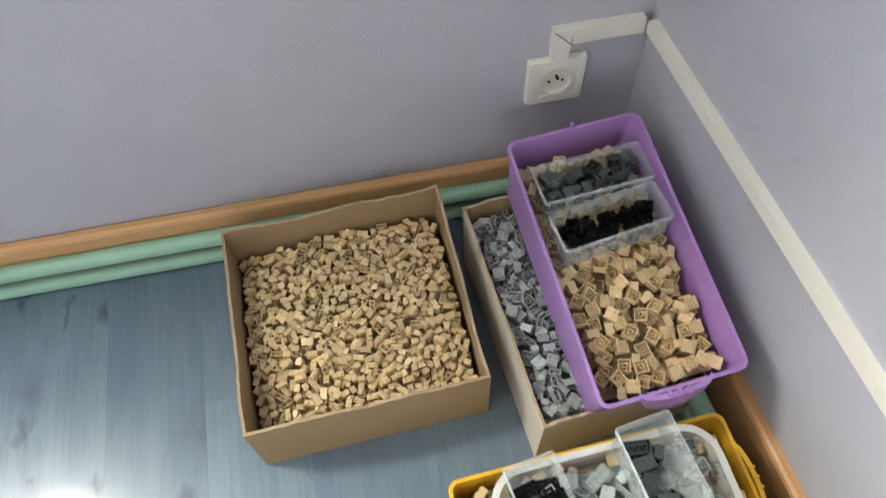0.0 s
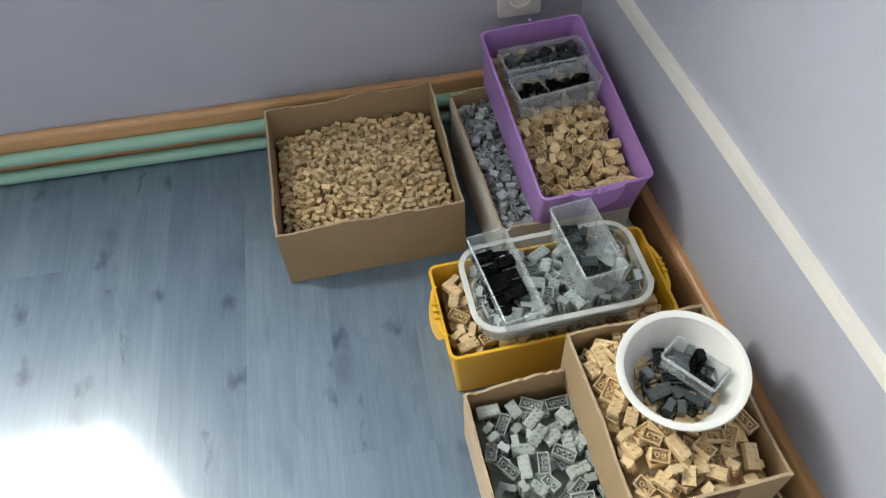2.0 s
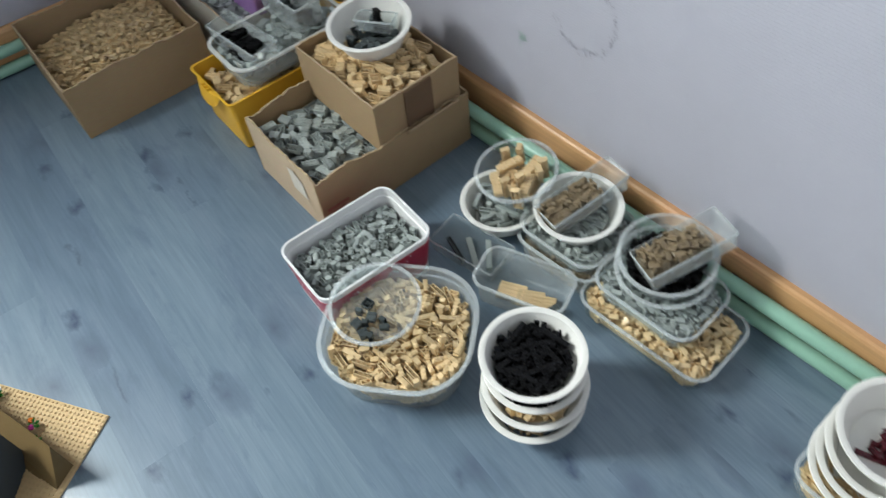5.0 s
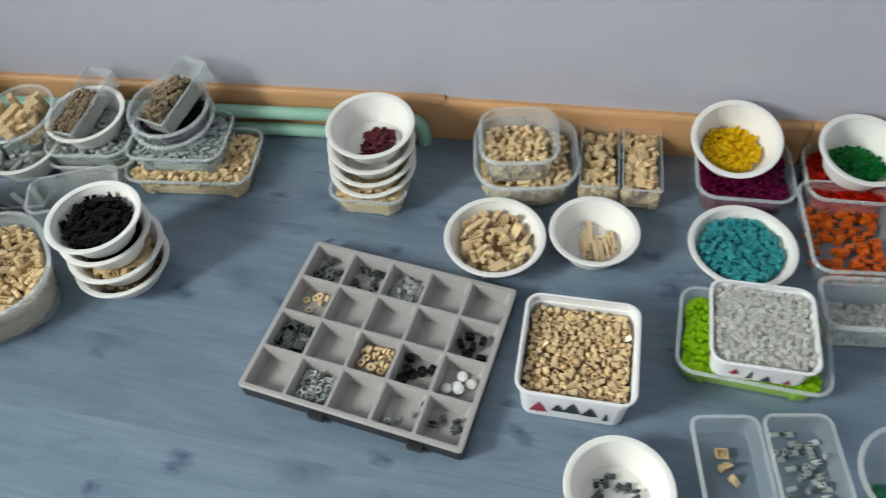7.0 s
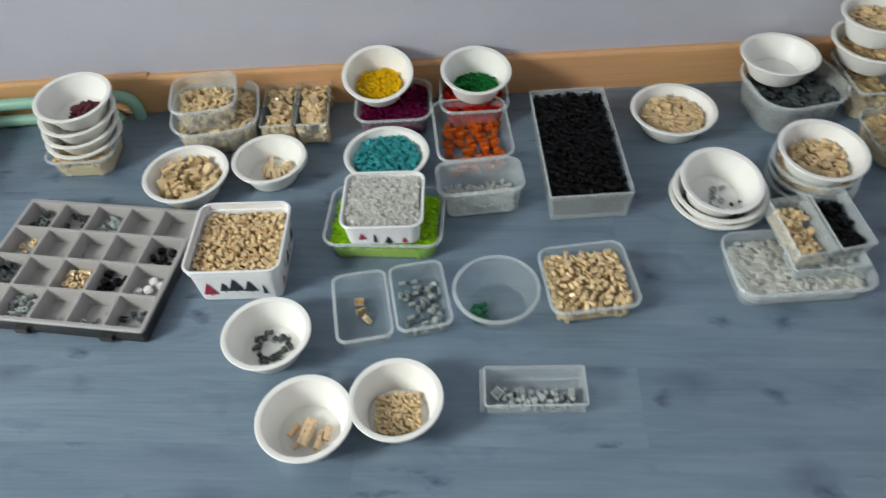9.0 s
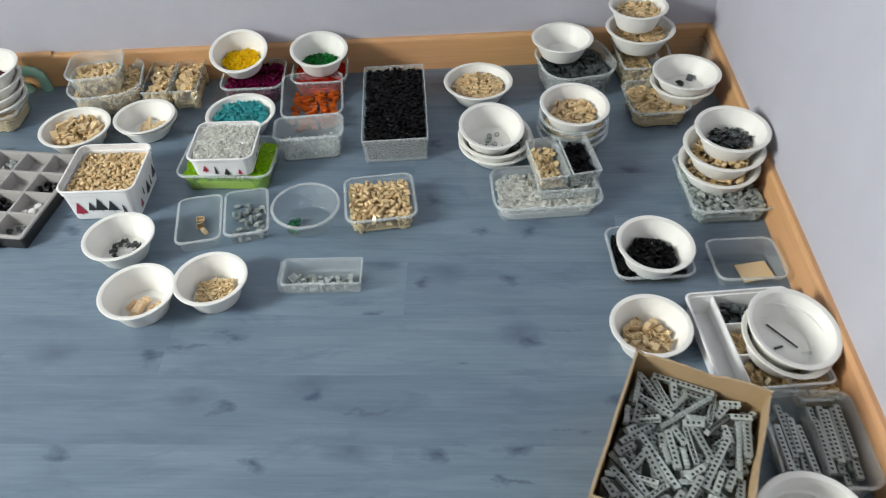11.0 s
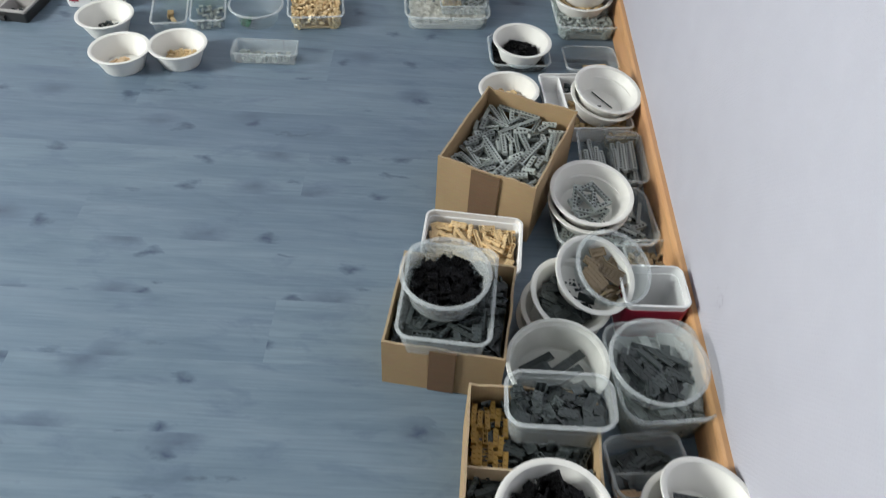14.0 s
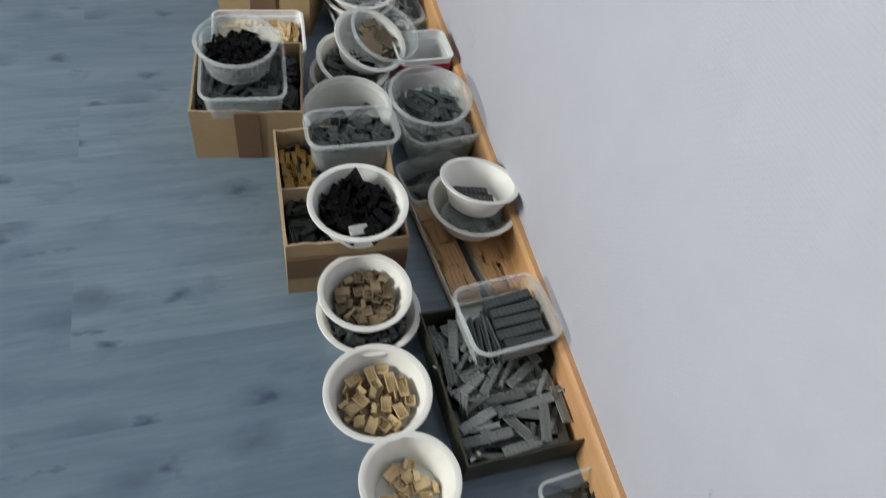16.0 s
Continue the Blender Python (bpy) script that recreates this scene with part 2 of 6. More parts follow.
CARD_EDGE = cardboard("torn_card_edge", (0.43, 0.32, 0.20))
FOAM = box_plastic("white_bowl_plastic", (0.80, 0.79, 0.75), 0.42, 0.02)
WHITE = box_plastic("white_tub_plastic", (0.80, 0.80, 0.80), 0.3, 0.02)
PURPLE = box_plastic("purple_plastic", (0.40, 0.22, 0.53), 0.34)
YELLOW = box_plastic("yellow_plastic", (0.80, 0.45, 0.03), 0.34)
RED = box_plastic("red_print", (0.36, 0.02, 0.05), 0.4)
GREY = box_plastic("grey_tray_plastic", (0.36, 0.345, 0.335), 0.45, 0.05)
DARKCASE = box_plastic("black_case_plastic", (0.02, 0.02, 0.021), 0.4)
FADED = cardboard("faded_red_print", (0.30, 0.13, 0.085))
METAL = box_plastic("dark_olive_box", (0.035, 0.033, 0.018), 0.4)
CLEAR = clear_plastic("clear_plastic", cover=0.075)
MILKY = clear_plastic("milky_plastic", (0.80, 0.83, 0.83), 0.20, 0.25)
FROST = clear_plastic("frosted_plastic", (0.84, 0.84, 0.80), 0.55, 0.3)
CLEAR_RIM = clear_plastic("clear_rim", (0.86, 0.89, 0.9), 0.25, 0.16)
PRINT = box_plastic("black_print", (0.02, 0.022, 0.025), 0.4)
TAN = abs_plastic("tan_bricks", (0.72, 0.54, 0.305))
DTAN = abs_plastic("dark_tan_bricks", (0.245, 0.185, 0.112), spread=0.22)
OCHRE = abs_plastic("ochre_bricks", (0.42, 0.25, 0.06))
LGREY = abs_plastic("light_grey_bricks", (0.375, 0.412, 0.395), spread=0.25)
MGREY = abs_plastic("mid_grey_bricks", (0.205, 0.225, 0.220), spread=0.3)
MTAN = abs_plastic("mid_tan_bricks", (0.52, 0.385, 0.21))
DGREY = abs_plastic("dark_grey_bricks", (0.066, 0.078, 0.079), spread=0.3, gloss=0.5)
BLACK = abs_plastic("black_bricks", (0.0035, 0.0035, 0.004), 0.25, gloss=0.2)
# near-black for discs that stand for the shade inside holes
HOLE_SHADE = abs_plastic("hole_shade_discs", (0.02, 0.022, 0.024), 0.5)
PALE = abs_plastic("white_bricks", (0.78, 0.78, 0.76))
DRED = abs_plastic("dark_red_bricks", (0.10, 0.012, 0.018))
SKIN = abs_plastic("peach_bricks", (0.66, 0.42, 0.22))
PEACH = abs_plastic("pale_peach_bricks", (0.82, 0.60, 0.37))
DGREEN = abs_plastic("dark_green_bricks", (0.012, 0.11, 0.05))
T_YELLOW = tinted_plastic("clear_yellow", (1.0, 0.75, 0.01))
T_GREEN = tinted_plastic("clear_green", (0.01, 0.30, 0.05))
T_TEAL = tinted_plastic("clear_teal", (0.12, 0.62, 0.64))
T_ORANGE = tinted_plastic("clear_orange", (0.78, 0.17, 0.02), 0.6)
T_RED = tinted_plastic("clear_red", (0.75, 0.03, 0.01))
T_PINK = tinted_plastic("clear_magenta", (0.28, 0.01, 0.10))
T_LIME = tinted_plastic("clear_lime", (0.55, 0.85, 0.02))
T_CLEAR = tinted_plastic("clear_bricks", (0.93, 0.93, 0.90), 0.22, 0.06)

# ---- geometry helpers ----
rng = np.random.default_rng(7)


class G:
    """A growing mesh: points, faces and a material number for each face."""

    def __init__(self):
        self.v, self.f, self.m = [], [], []

    def add(self, pts, faces, mat=0):
        k = len(self.v)
        self.v += [tuple(p) for p in pts]
        self.f += [tuple(i + k for i in f) for f in faces]
        self.m += [mat] * len(faces)
        return self

    def box(self, x0, x1, y0, y1, z0, z1, mat=0):
        p = [(x, y, z) for z in (z0, z1) for y in (y0, y1) for x in (x0, x1)]
        return self.add(p, [(0, 2, 3, 1), (4, 5, 7, 6), (0, 1, 5, 4), (2, 6, 7, 3), (0, 4, 6, 2), (1, 3, 7, 5)], mat)

    def loft(self, loops, cap0=False, cap1=False, mat=0):
        n, pts, faces = len(loops[0]), [p for lp in loops for p in lp], []
        for i in range(len(loops) - 1):
            a, b = i * n, (i + 1) * n
            faces += [(a + j, a + (j + 1) % n, b + (j + 1) % n, b + j) for j in range(n)]
        if cap0:
            faces.append(tuple(range(n - 1, -1, -1)))
        if cap1:
            faces.append(tuple(range((len(loops) - 1) * n, len(loops) * n)))
        return self.add(pts, faces, mat)

    def cyl(self, x, y, z0, z1, r, n=8, r1=None, mat=0):
        r1 = r if r1 is None else r1
        return self.loft([ring(r, z0, n, x, y), ring(r1, z1, n, x, y)], True, True, mat)


def ring(r, z, n=40, x=0.0, y=0.0):
    return [(x + r * math.cos(2 * math.pi * i / n), y + r * math.sin(2 * math.pi * i / n), z) for i in range(n)]


def rrect(w, l, r, z, n=6):
    """A rounded rectangle, w by l."""
    r = min(r, w / 2 - 1e-4, l / 2 - 1e-4)
    out = []
    for cx, cy, a0 in ((w / 2 - r, l / 2 - r, 0), (-w / 2 + r, l / 2 - r, 90), (-w / 2 + r, -l / 2 + r, 180), (w / 2 - r, -l / 2 + r, 270)):
        for i in range(n + 1):
            a = radians(a0 + 90 * i / n)
            out.append((cx + r * math.cos(a), cy + r * math.sin(a), z))
    return out


def mesh_of(name, g, mats, smooth=False):
    me = bpy.data.meshes.new(name)
    me.from_pydata(g.v, [], g.f)
    for m in mats if isinstance(mats, (list, tuple)) else [mats]:
        me.materials.append(m)
    me.polygons.foreach_set("material_index", g.m)
    if smooth:
        me.polygons.foreach_set("use_smooth", [True] * len(g.f))
        me.set_sharp_from_angle(angle=radians(38))
    me.update()
    return me


def part(name, g, material, parent, label="", smooth=True):
    ob = new(name, mesh_of(name, g, material, smooth))
    ob.parent = parent
    if label:
        ob["label"] = label
    return ob


def thing(name, m, label, category, group="", kind=""):
    ob = new(name)
    ob.empty_display_size = 0.05
    ob.matrix_world = m
    return tagged(ob, label, category, group, kind)


def solid(name, g, material, m, label, category, group="", kind="", smooth=False):
    ob = new(name, mesh_of(name, g, material, smooth))
    ob.matrix_world = m
    return tagged(ob, label, category, group, kind)

# ---- the room ----
def wall_strip(x0, x1, face, z0, z1, depth):
    """A wall piece along x whose inner face follows face(x)."""
    g = G()
    p = []
    for z in (z0, z1):
        p += [(x0, face(x0), z), (x1, face(x1), z), (x1, face(x1) + depth, z), (x0, face(x0) + depth, z)]
    return g.add(p, [(3, 2, 1, 0), (4, 5, 6, 7), (0, 1, 5, 4), (1, 2, 6, 5), (2, 3, 7, 6), (3, 0, 4, 7)])


WX0, WX1, WZ0, WZ1 = WINDOW
g = G()
for a, b, c, d in ((WEST - 0.2, WX0, 0, TOP), (WX1, EAST + 0.2, 0, TOP), (WX0, WX1, 0, WZ0), (WX0, WX1, WZ1, TOP)):
    s = wall_strip(a, b, north, c, d, 0.25)
    g.add(s.v, s.f)
solid("wall_north", g, WALL, pose(0, 0, 0), "lavender woven-textured wallpapered wall with a window", "wall", kind="structure")
solid("wall_south", wall_strip(WEST - 0.2, EAST + 0.2, south, 0, TOP, -0.2), WALL, pose(0, 0, 0), "bright lavender-white wallpapered wall", "wall", kind="structure")
EASTWALL = G()
for ya, yb in ((south(EAST), -1.6), (-1.6, north(EAST))):
    EASTWALL.add([(east(y) + d, y, z) for z in (0, TOP) for y, d in ((ya, 0), (yb, 0), (yb, 0.2), (ya, 0.2))], [(3, 2, 1, 0), (4, 5, 6, 7), (0, 1, 5, 4), (1, 2, 6, 5), (2, 3, 7, 6), (3, 0, 4, 7)])
solid("wall_east", EASTWALL, WALL, pose(0, 0, 0), "lavender wallpapered wall with scuffs", "wall", kind="structure")
solid("wall_west", G().box(WEST - 0.2, WEST, south(WEST), north(WEST), 0, TOP), WALL, pose(0, 0, 0), "plain lavender wallpapered wall", "wall", kind="structure")
solid("ceiling", G().box(WEST - 0.2, EAST + 0.2, -3.8, 1.0, TOP, TOP + 0.15), CEIL, pose(0, 0, 0), "unseen plain ceiling, darkened to cut bounced light", "ceiling", kind="structure")
solid("ground", G().box(-60, 60, -60, 60, -0.6, -0.5), enamel("outside_ground", (0.12, 0.14, 0.08), 0.9), pose(0, 0, 0), "dull green ground outside", "ground", kind="structure")

win = thing("window_1", pose(0, 0, 0), "white-framed double window above the floor", "window", kind="structure")
yf = north(_mid) + 0.17
for a, b, c, d in ((WX0, WX0 + 0.05, WZ0, WZ1), (WX1 - 0.05, WX1, WZ0, WZ1), (WX0 + 0.05, WX1 - 0.05, WZ0, WZ0 + 0.05), (WX0 + 0.05, WX1 - 0.05, WZ1 - 0.05, WZ1), (_mid - 0.03, _mid + 0.03, WZ0 + 0.05, WZ1 - 0.05)):
    part("window_frame", G().box(a, b, yf, yf + 0.05, c, d), WHITE, win, smooth=False)
part("window_sill", wall_strip(WX0, WX1, lambda x: north(x) - 0.03, WZ0 - 0.03, WZ0, 0.2), WHITE, win, smooth=False)
glass = clear_plastic("window_glass", (0.9, 0.95, 0.95), 0.05, 0.05)
for a, b in ((WX0 + 0.05, _mid - 0.03), (_mid + 0.03, WX1 - 0.05)):
    pane = part("pane", G().box(a, b, yf + 0.02, yf + 0.026, WZ0 + 0.05, WZ1 - 0.05), glass, win, smooth=False)
    pane.visible_shadow = False


def skirting(name, p, q, h, t, side, label):
    """A skirting board from p to q with a rounded top edge; side turns its thickness into the room."""
    d = Vector((q[0] - p[0], q[1] - p[1], 0))
    n = Vector((-d.y, d.x, 0)).normalized() * side
    prof = [(0, 0), (t, 0), (t, h - 0.008), (t - 0.002, h - 0.003), (t - 0.006, h), (0, h)]
    loops = []
    for base in (p, q):
        loops.append([(base[0] + n.x * a, base[1] + n.y * a, z) for a, z in prof])
    g = G().loft(loops, True, True)
    return solid(name, g, SKIRT, pose(0, 0, 0), label, "skirting board", kind="structure")


SK_T = 0.015
skirting("baseboard_north", (WEST, north(WEST)), (east(north(EAST)), north(EAST)), 0.104, SK_T, -1, "orange beech skirting board behind green pipes")
skirting("baseboard_corner", (east(0.33), north(EAST) - SK_T), (east(-1.6), -1.6), 0.101, SK_T, -1, "orange beech skirting board behind green pipes")
skirting("baseboard_east", (east(-1.6), -1.6), (east(-2.262), -2.262), 0.096, SK_T, -1, "orange beech skirting board along the wall")
skirting("baseboard_east_far", (east(-2.264), -2.264), (east(-3.4), south(EAST) + SK_T), 0.096, SK_T, -1, "orange beech skirting board with a butt joint")
skirting("baseboard_south", (east(-3.4), south(EAST)), (WEST, south(WEST)), 0.092, SK_T, -1, "orange beech skirting board along the bright wall")

# green heating pipes in front of the skirting
def tube(g, pts, r, n=12):
    loops = []
    for i, p in enumerate(pts):
        p = Vector(p)
        d = (Vector(pts[min(i + 1, len(pts) - 1)]) - Vector(pts[max(i - 1, 0)])).normalized()
        a = d.cross(Vector((0, 0, 1)))
        a = a.normalized() if a.length > 1e-4 else Vector((1, 0, 0))
        b = d.cross(a)
        loops.append([tuple(p + a * r * math.cos(2 * math.pi * k / n) + b * r * math.sin(2 * math.pi * k / n)) for k in range(n)])
    return g.loft(loops, True, True)


PIPE_END = -1.556
for z, low in ((0.061, False), (0.016, True)):
    off = SK_T + 0.0135
    ye, xn = PIPE_END + (0.045 if low else 0.0), 0.33
    path = [(WEST, north(WEST) - off, z), (xn, north(xn) - off, z), (xn + 0.035, north(xn) - off - 0.012, z), (0.381, 0.255, z), (0.386, -0.1, z), (0.404, -0.6, z), (east(ye) - off, ye + 0.03, z)]
    path += [(east(ye) - off, ye + 0.015, z - 0.003), (east(ye) - off, ye + 0.003, z - 0.013)] + ([] if low else [(east(ye) - off, ye - 0.003, 0.03)]) + [(east(ye) - off, ye - 0.004, -0.01)]
    solid("heating_pipe", tube(G(), path, 0.0135), PIPE, pose(0, 0, 0), "mint green painted heating pipe along the skirting", "pipe", "heating pipes", smooth=True)

# floor boards along the room's depth
floor = solid("floor", G().box(WEST - 0.2, EAST + 0.2, -3.8, 0.9, -0.2, -0.0095), box_plastic("underlay", (0.05, 0.06, 0.07)), pose(0, 0, 0), "blue-grey wood-look laminate floor", "floor", kind="structure")
BOARD, LENGTH, X_SEAM, Y_SEAM, SKEW = 0.1428, 1.332, -0.436, -2.545, -3.45


def board_mesh(w, l):
    g = G()
    g.loft([rrect(w, l, 0.0003, -0.009, 1), rrect(w, l, 0.0003, 0, 1)], True, True)
    return mesh_of("floor_board", g, LAM)


board = board_mesh(BOARD - 0.00002, LENGTH - 0.00002)
for i in range(math.floor((WEST - 0.3 - X_SEAM) / BOARD), math.ceil((EAST + 0.2 - X_SEAM) / BOARD)):
    shift = (-i / 3) % 1.0
    across = (i + 0.5) * BOARD
    row = Y_SEAM + across * math.sin(radians(SKEW))
    low, high = south(X_SEAM + across) - 0.1 - row, north(X_SEAM + across) + 0.08 - row
    for j in range(-1, 4):
        y0, y1 = max((j + shift - 1) * LENGTH, low), min((j + shift) * LENGTH, high)
        if y1 - y0 < 0.02:
            continue
        whole = y1 - y0 > LENGTH - 0.001
        ob = new("floor_board", board if whole else board_mesh(BOARD - 0.00002, y1 - y0 - 0.00002))
        ob.parent = floor
        ob.matrix_basis = pose(X_SEAM, Y_SEAM, 0, 0, 0, SKEW) @ pose(across, (y0 + y1) / 2, 0)

# ---- small pieces ----
P = 0.008


def brick_geo(nx, ny, h=0.0096, hollow=True):
    """A studded brick or plate, hollow below with its tubes, centred on the origin."""
    g, w, l, t = G(), nx * P / 2 - 0.0001, ny * P / 2 - 0.0001, 0.0013
    z0, z1 = -h / 2, h / 2
    o = [(-w, -l), (w, -l), (w, l), (-w, l)]
    if hollow:
        i = [(-w + t, -l + t), (w - t, -l + t), (w - t, l - t), (-w + t, l - t)]
        g.loft([[(x, y, z1 - 0.0012) for x, y in i], [(x, y, z0) for x, y in i], [(x, y, z0) for x, y in o], [(x, y, z1) for x, y in o]], True, True)
        zt = z1 - 0.0015
        if nx > 1 and ny > 1:
            for a in range(nx - 1):
                for b in range(ny - 1):
                    x, y = (a + 1 - nx / 2) * P, (b + 1 - ny / 2) * P
                    g.loft([ring(0.0032, zt, 6, x, y), ring(0.0032, z0 + 0.0002, 6, x, y), ring(0.0022, z0 + 0.0002, 6, x, y), ring(0.0022, zt, 6, x, y)])
        elif nx * ny > 1:
            for a in range(max(nx, ny) - 1):
                c = (a + 1 - max(nx, ny) / 2) * P
                x, y = (c, 0) if nx > 1 else (0, c)
                g.cyl(x, y, z0 + 0.0004, zt, 0.0014, 5)
    else:
        g.box(-w, w, -l, l, z0, z1)
    for a in range(nx):
        for b in range(ny):
            x, y = (a + 0.5 - nx / 2) * P, (b + 0.5 - ny / 2) * P
            g.loft([ring(0.0024, z1, 6, x, y), ring(0.0024, z1 + 0.0017, 6, x, y)], False, True)
    return g, (nx * P, ny * P, h)


def tile_geo(nx, ny, h=0.0032):
    g, w, l = G(), nx * P / 2, ny * P / 2
    return g.loft([rrect(2 * w, 2 * l, 0.0004, -h / 2, 1), rrect(2 * w, 2 * l, 0.0004, h / 2 - 0.0003, 1), rrect(2 * w - 0.0006, 2 * l - 0.0006, 0.0004, h / 2, 1)], True, True), (nx * P, ny * P, h)


def slope_geo(nx, ny, h=0.0096):
    """A wedge brick with one sloping side and a studded back row."""
    g, w, l = G(), nx * P / 2 - 0.0001, ny * P / 2 - 0.0001
    y1 = l - P + 0.0002
    prof = [(-l, -h / 2), (-l, -h / 2 + 0.0018), (y1 if ny > 1 else 0, h / 2), (l, h / 2), (l, -h / 2)]
    n = len(prof)
    g.add([(x, y, z) for x in (-w, w) for y, z in prof], [tuple(range(n)), tuple(range(2 * n - 1, n - 1, -1))] + [(k, k + n, k + n + 1, k + 1) for k in range(n - 1)])
    t, z0 = 0.0013, -h / 2
    o = [(-w, -l, z0), (w, -l, z0), (w, l, z0), (-w, l, z0)]
    i = [(-w + t, -l + t, z0), (w - t, -l + t, z0), (w - t, l - t, z0), (-w + t, l - t, z0)]
    c = [(-w + t, -l + t, z0 + 0.0008), (w - t, -l + t, z0 + 0.0008), (w - t, l - t, h / 2 - 0.002), (-w + t, l - t, h / 2 - 0.002)]
    g.loft([c, i, o], True)
    if nx > 1 and ny > 1:
        for b in range(1, ny):
            y = b * P - l
            g.loft([ring(0.003, z0 + 0.003, 6, 0, y), ring(0.003, z0 + 0.0001, 6, 0, y), ring(0.002, z0 + 0.0001, 6, 0, y), ring(0.002, z0 + 0.003, 6, 0, y)])
    if ny > 1:
        for a in range(nx):
            g.cyl((a + 0.5 - nx / 2) * P, l - P / 2, h / 2, h / 2 + 0.0017, 0.0024, 6)
    return g, (nx * P, ny * P, h)


def beam_geo(n):
    """A studded beam; flat dark discs on its sides give the shade of round holes."""
    g, size = brick_geo(n, 1)
    for a in range(n - 1):
        x = (a + 1 - n / 2) * P
        for s in (-1, 1):
            y = s * (P / 2)
            pts = [(x + 0.0025 * math.cos(k * math.pi / 4), y + s * 0.00015, 0.001 + 0.0025 * math.sin(k * math.pi / 4)) for k in range(8)]
            g.add(pts, [tuple(range(8)) if s < 0 else tuple(range(7, -1, -1))], 1)
    return g, size


def round_geo(r, h, hole=0.0, n=12):
    g = G()
    if hole:
        g.loft([ring(r, -h / 2, n), ring(r, h / 2, n), ring(hole, h / 2, n), ring(hole, -h / 2, n), ring(r, -h / 2, n)])
    else:
        g.loft([ring(r * 0.94, -h / 2, n), ring(r, -h / 2 + 0.0005, n), ring(r, h / 2 - 0.0005, n), ring(r * 0.94, h / 2, n)], True, True)
        g.cyl(0, 0, h / 2, h / 2 + 0.0016, r * 0.6, 6)
    return g, (2 * r, 2 * r, h)


def cone_geo(r, h):
    g = G().loft([ring(r, -h / 2, 10), ring(r, -h / 2 + 0.002, 10), ring(r * 0.55, h / 2, 10)], True, True)
    g.cyl(0, 0, h / 2, h / 2 + 0.0015, r * 0.45, 6)
    return g, (2 * r, 2 * r, h)


def arch_geo(n=3, w=0.008, h=0.0096):
    """An arch: a brick with a half-round cut below."""
    g, L = G(), n * P / 2
    prof = [(-L, -h / 2), (-L, h / 2), (L, h / 2), (L, -h / 2), (L - 0.006, -h / 2)]
    prof += [((L - 0.006) * math.cos(radians(a)), -h / 2 + (h - 0.003) * math.sin(radians(a))) for a in (30, 60, 90, 120, 150)] + [(-L + 0.006, -h / 2)]
    g.loft([[(x, -w / 2, z) for x, z in prof], [(x, w / 2, z) for x, z in prof]], True, True)
    return g, (n * P, w, h)


def bar_geo(n, r=0.0016):
    return G().cyl(0, 0, -n * P / 2, n * P / 2, r, 7), (2 * r, 2 * r, n * P)


def clip_geo():
    """A small bracket with two prongs."""
    g = G().box(-0.004, 0.004, -0.004, 0.004, -0.0016, 0.0016)
    g.box(-0.003, -0.0015, 0.004, 0.009, -0.0015, 0.0015).box(0.0015, 0.003, 0.004, 0.009, -0.0015, 0.0015)
    return g.cyl(0, 0, 0.0016, 0.0033, 0.0024, 6), (0.008, 0.013, 0.0032)


LIB = {
    "brick": brick_geo(1, 2), "brick_two_by_two": brick_geo(2, 2), "brick_two_by_three": brick_geo(2, 3), "brick_two_by_four": brick_geo(2, 4), "brick_one_by_four": brick_geo(1, 4), "brick_one_by_three": brick_geo(1, 3),
    "small_brick": brick_geo(1, 1), "plate": brick_geo(2, 4, 0.0032), "small_plate": brick_geo(1, 2, 0.0032), "square_plate": brick_geo(2, 2, 0.0032), "long_plate": brick_geo(2, 8, 0.0032),
    "strip_plate": brick_geo(1, 6, 0.0032), "wide_plate": brick_geo(4, 6, 0.0032), "row_plate": brick_geo(2, 10, 0.0032), "long_strip": brick_geo(1, 10, 0.0032), "tile": tile_geo(1, 2), "long_tile": tile_geo(1, 6), "long_brick": brick_geo(1, 6), "slope": slope_geo(1, 2), "wide_slope": slope_geo(2, 2), "steep_slope": slope_geo(2, 4), "flat_slope": slope_geo(2, 3, 0.0064),
    "beam": beam_geo(8), "short_beam": beam_geo(4), "long_beam": beam_geo(12), "round_plate": round_geo(0.004, 0.0034, 0, 9), "round_brick": round_geo(0.0078, 0.0096, 0.0025), "ring_piece": round_geo(0.0062, 0.004, 0.003), "wheel": round_geo(0.008, 0.008, 0.003, 14),
    "dome_plate": round_geo(0.0085, 0.006, 0, 14), "cone": cone_geo(0.004, 0.009), "arch": arch_geo(), "wide_arch": arch_geo(4, 0.008, 0.0192), "bar": bar_geo(4), "clip": clip_geo(), "tube_piece": round_geo(0.004, 0.012, 0.0025, 8),
    "base_tile": tile_geo(6, 8), "long_bar": bar_geo(8), "tiny_peg": round_geo(0.003, 0.0042, 0, 7), "tiny_clip": tile_geo(0.5, 1.1, 0.004), "short_bar": bar_geo(2, 0.0024), "row_brick": brick_geo(1, 8), "broad_brick": brick_geo(2, 6),
}
_cache = {}


def lib_mesh(key, mat):
    """The shared mesh of one kind of piece in one plastic."""
    if (key, mat.name) not in _cache:
        _cache[key, mat.name] = mesh_of(key, LIB[key][0], [mat, HOLE_SHADE])
    return _cache[key, mat.name]


B12, B22, B23, B24 = "brick", "brick_two_by_two", "brick_two_by_three", "brick_two_by_four"
LIB_NP = {k: np.array(g.v) for k, (g, s) in LIB.items()}


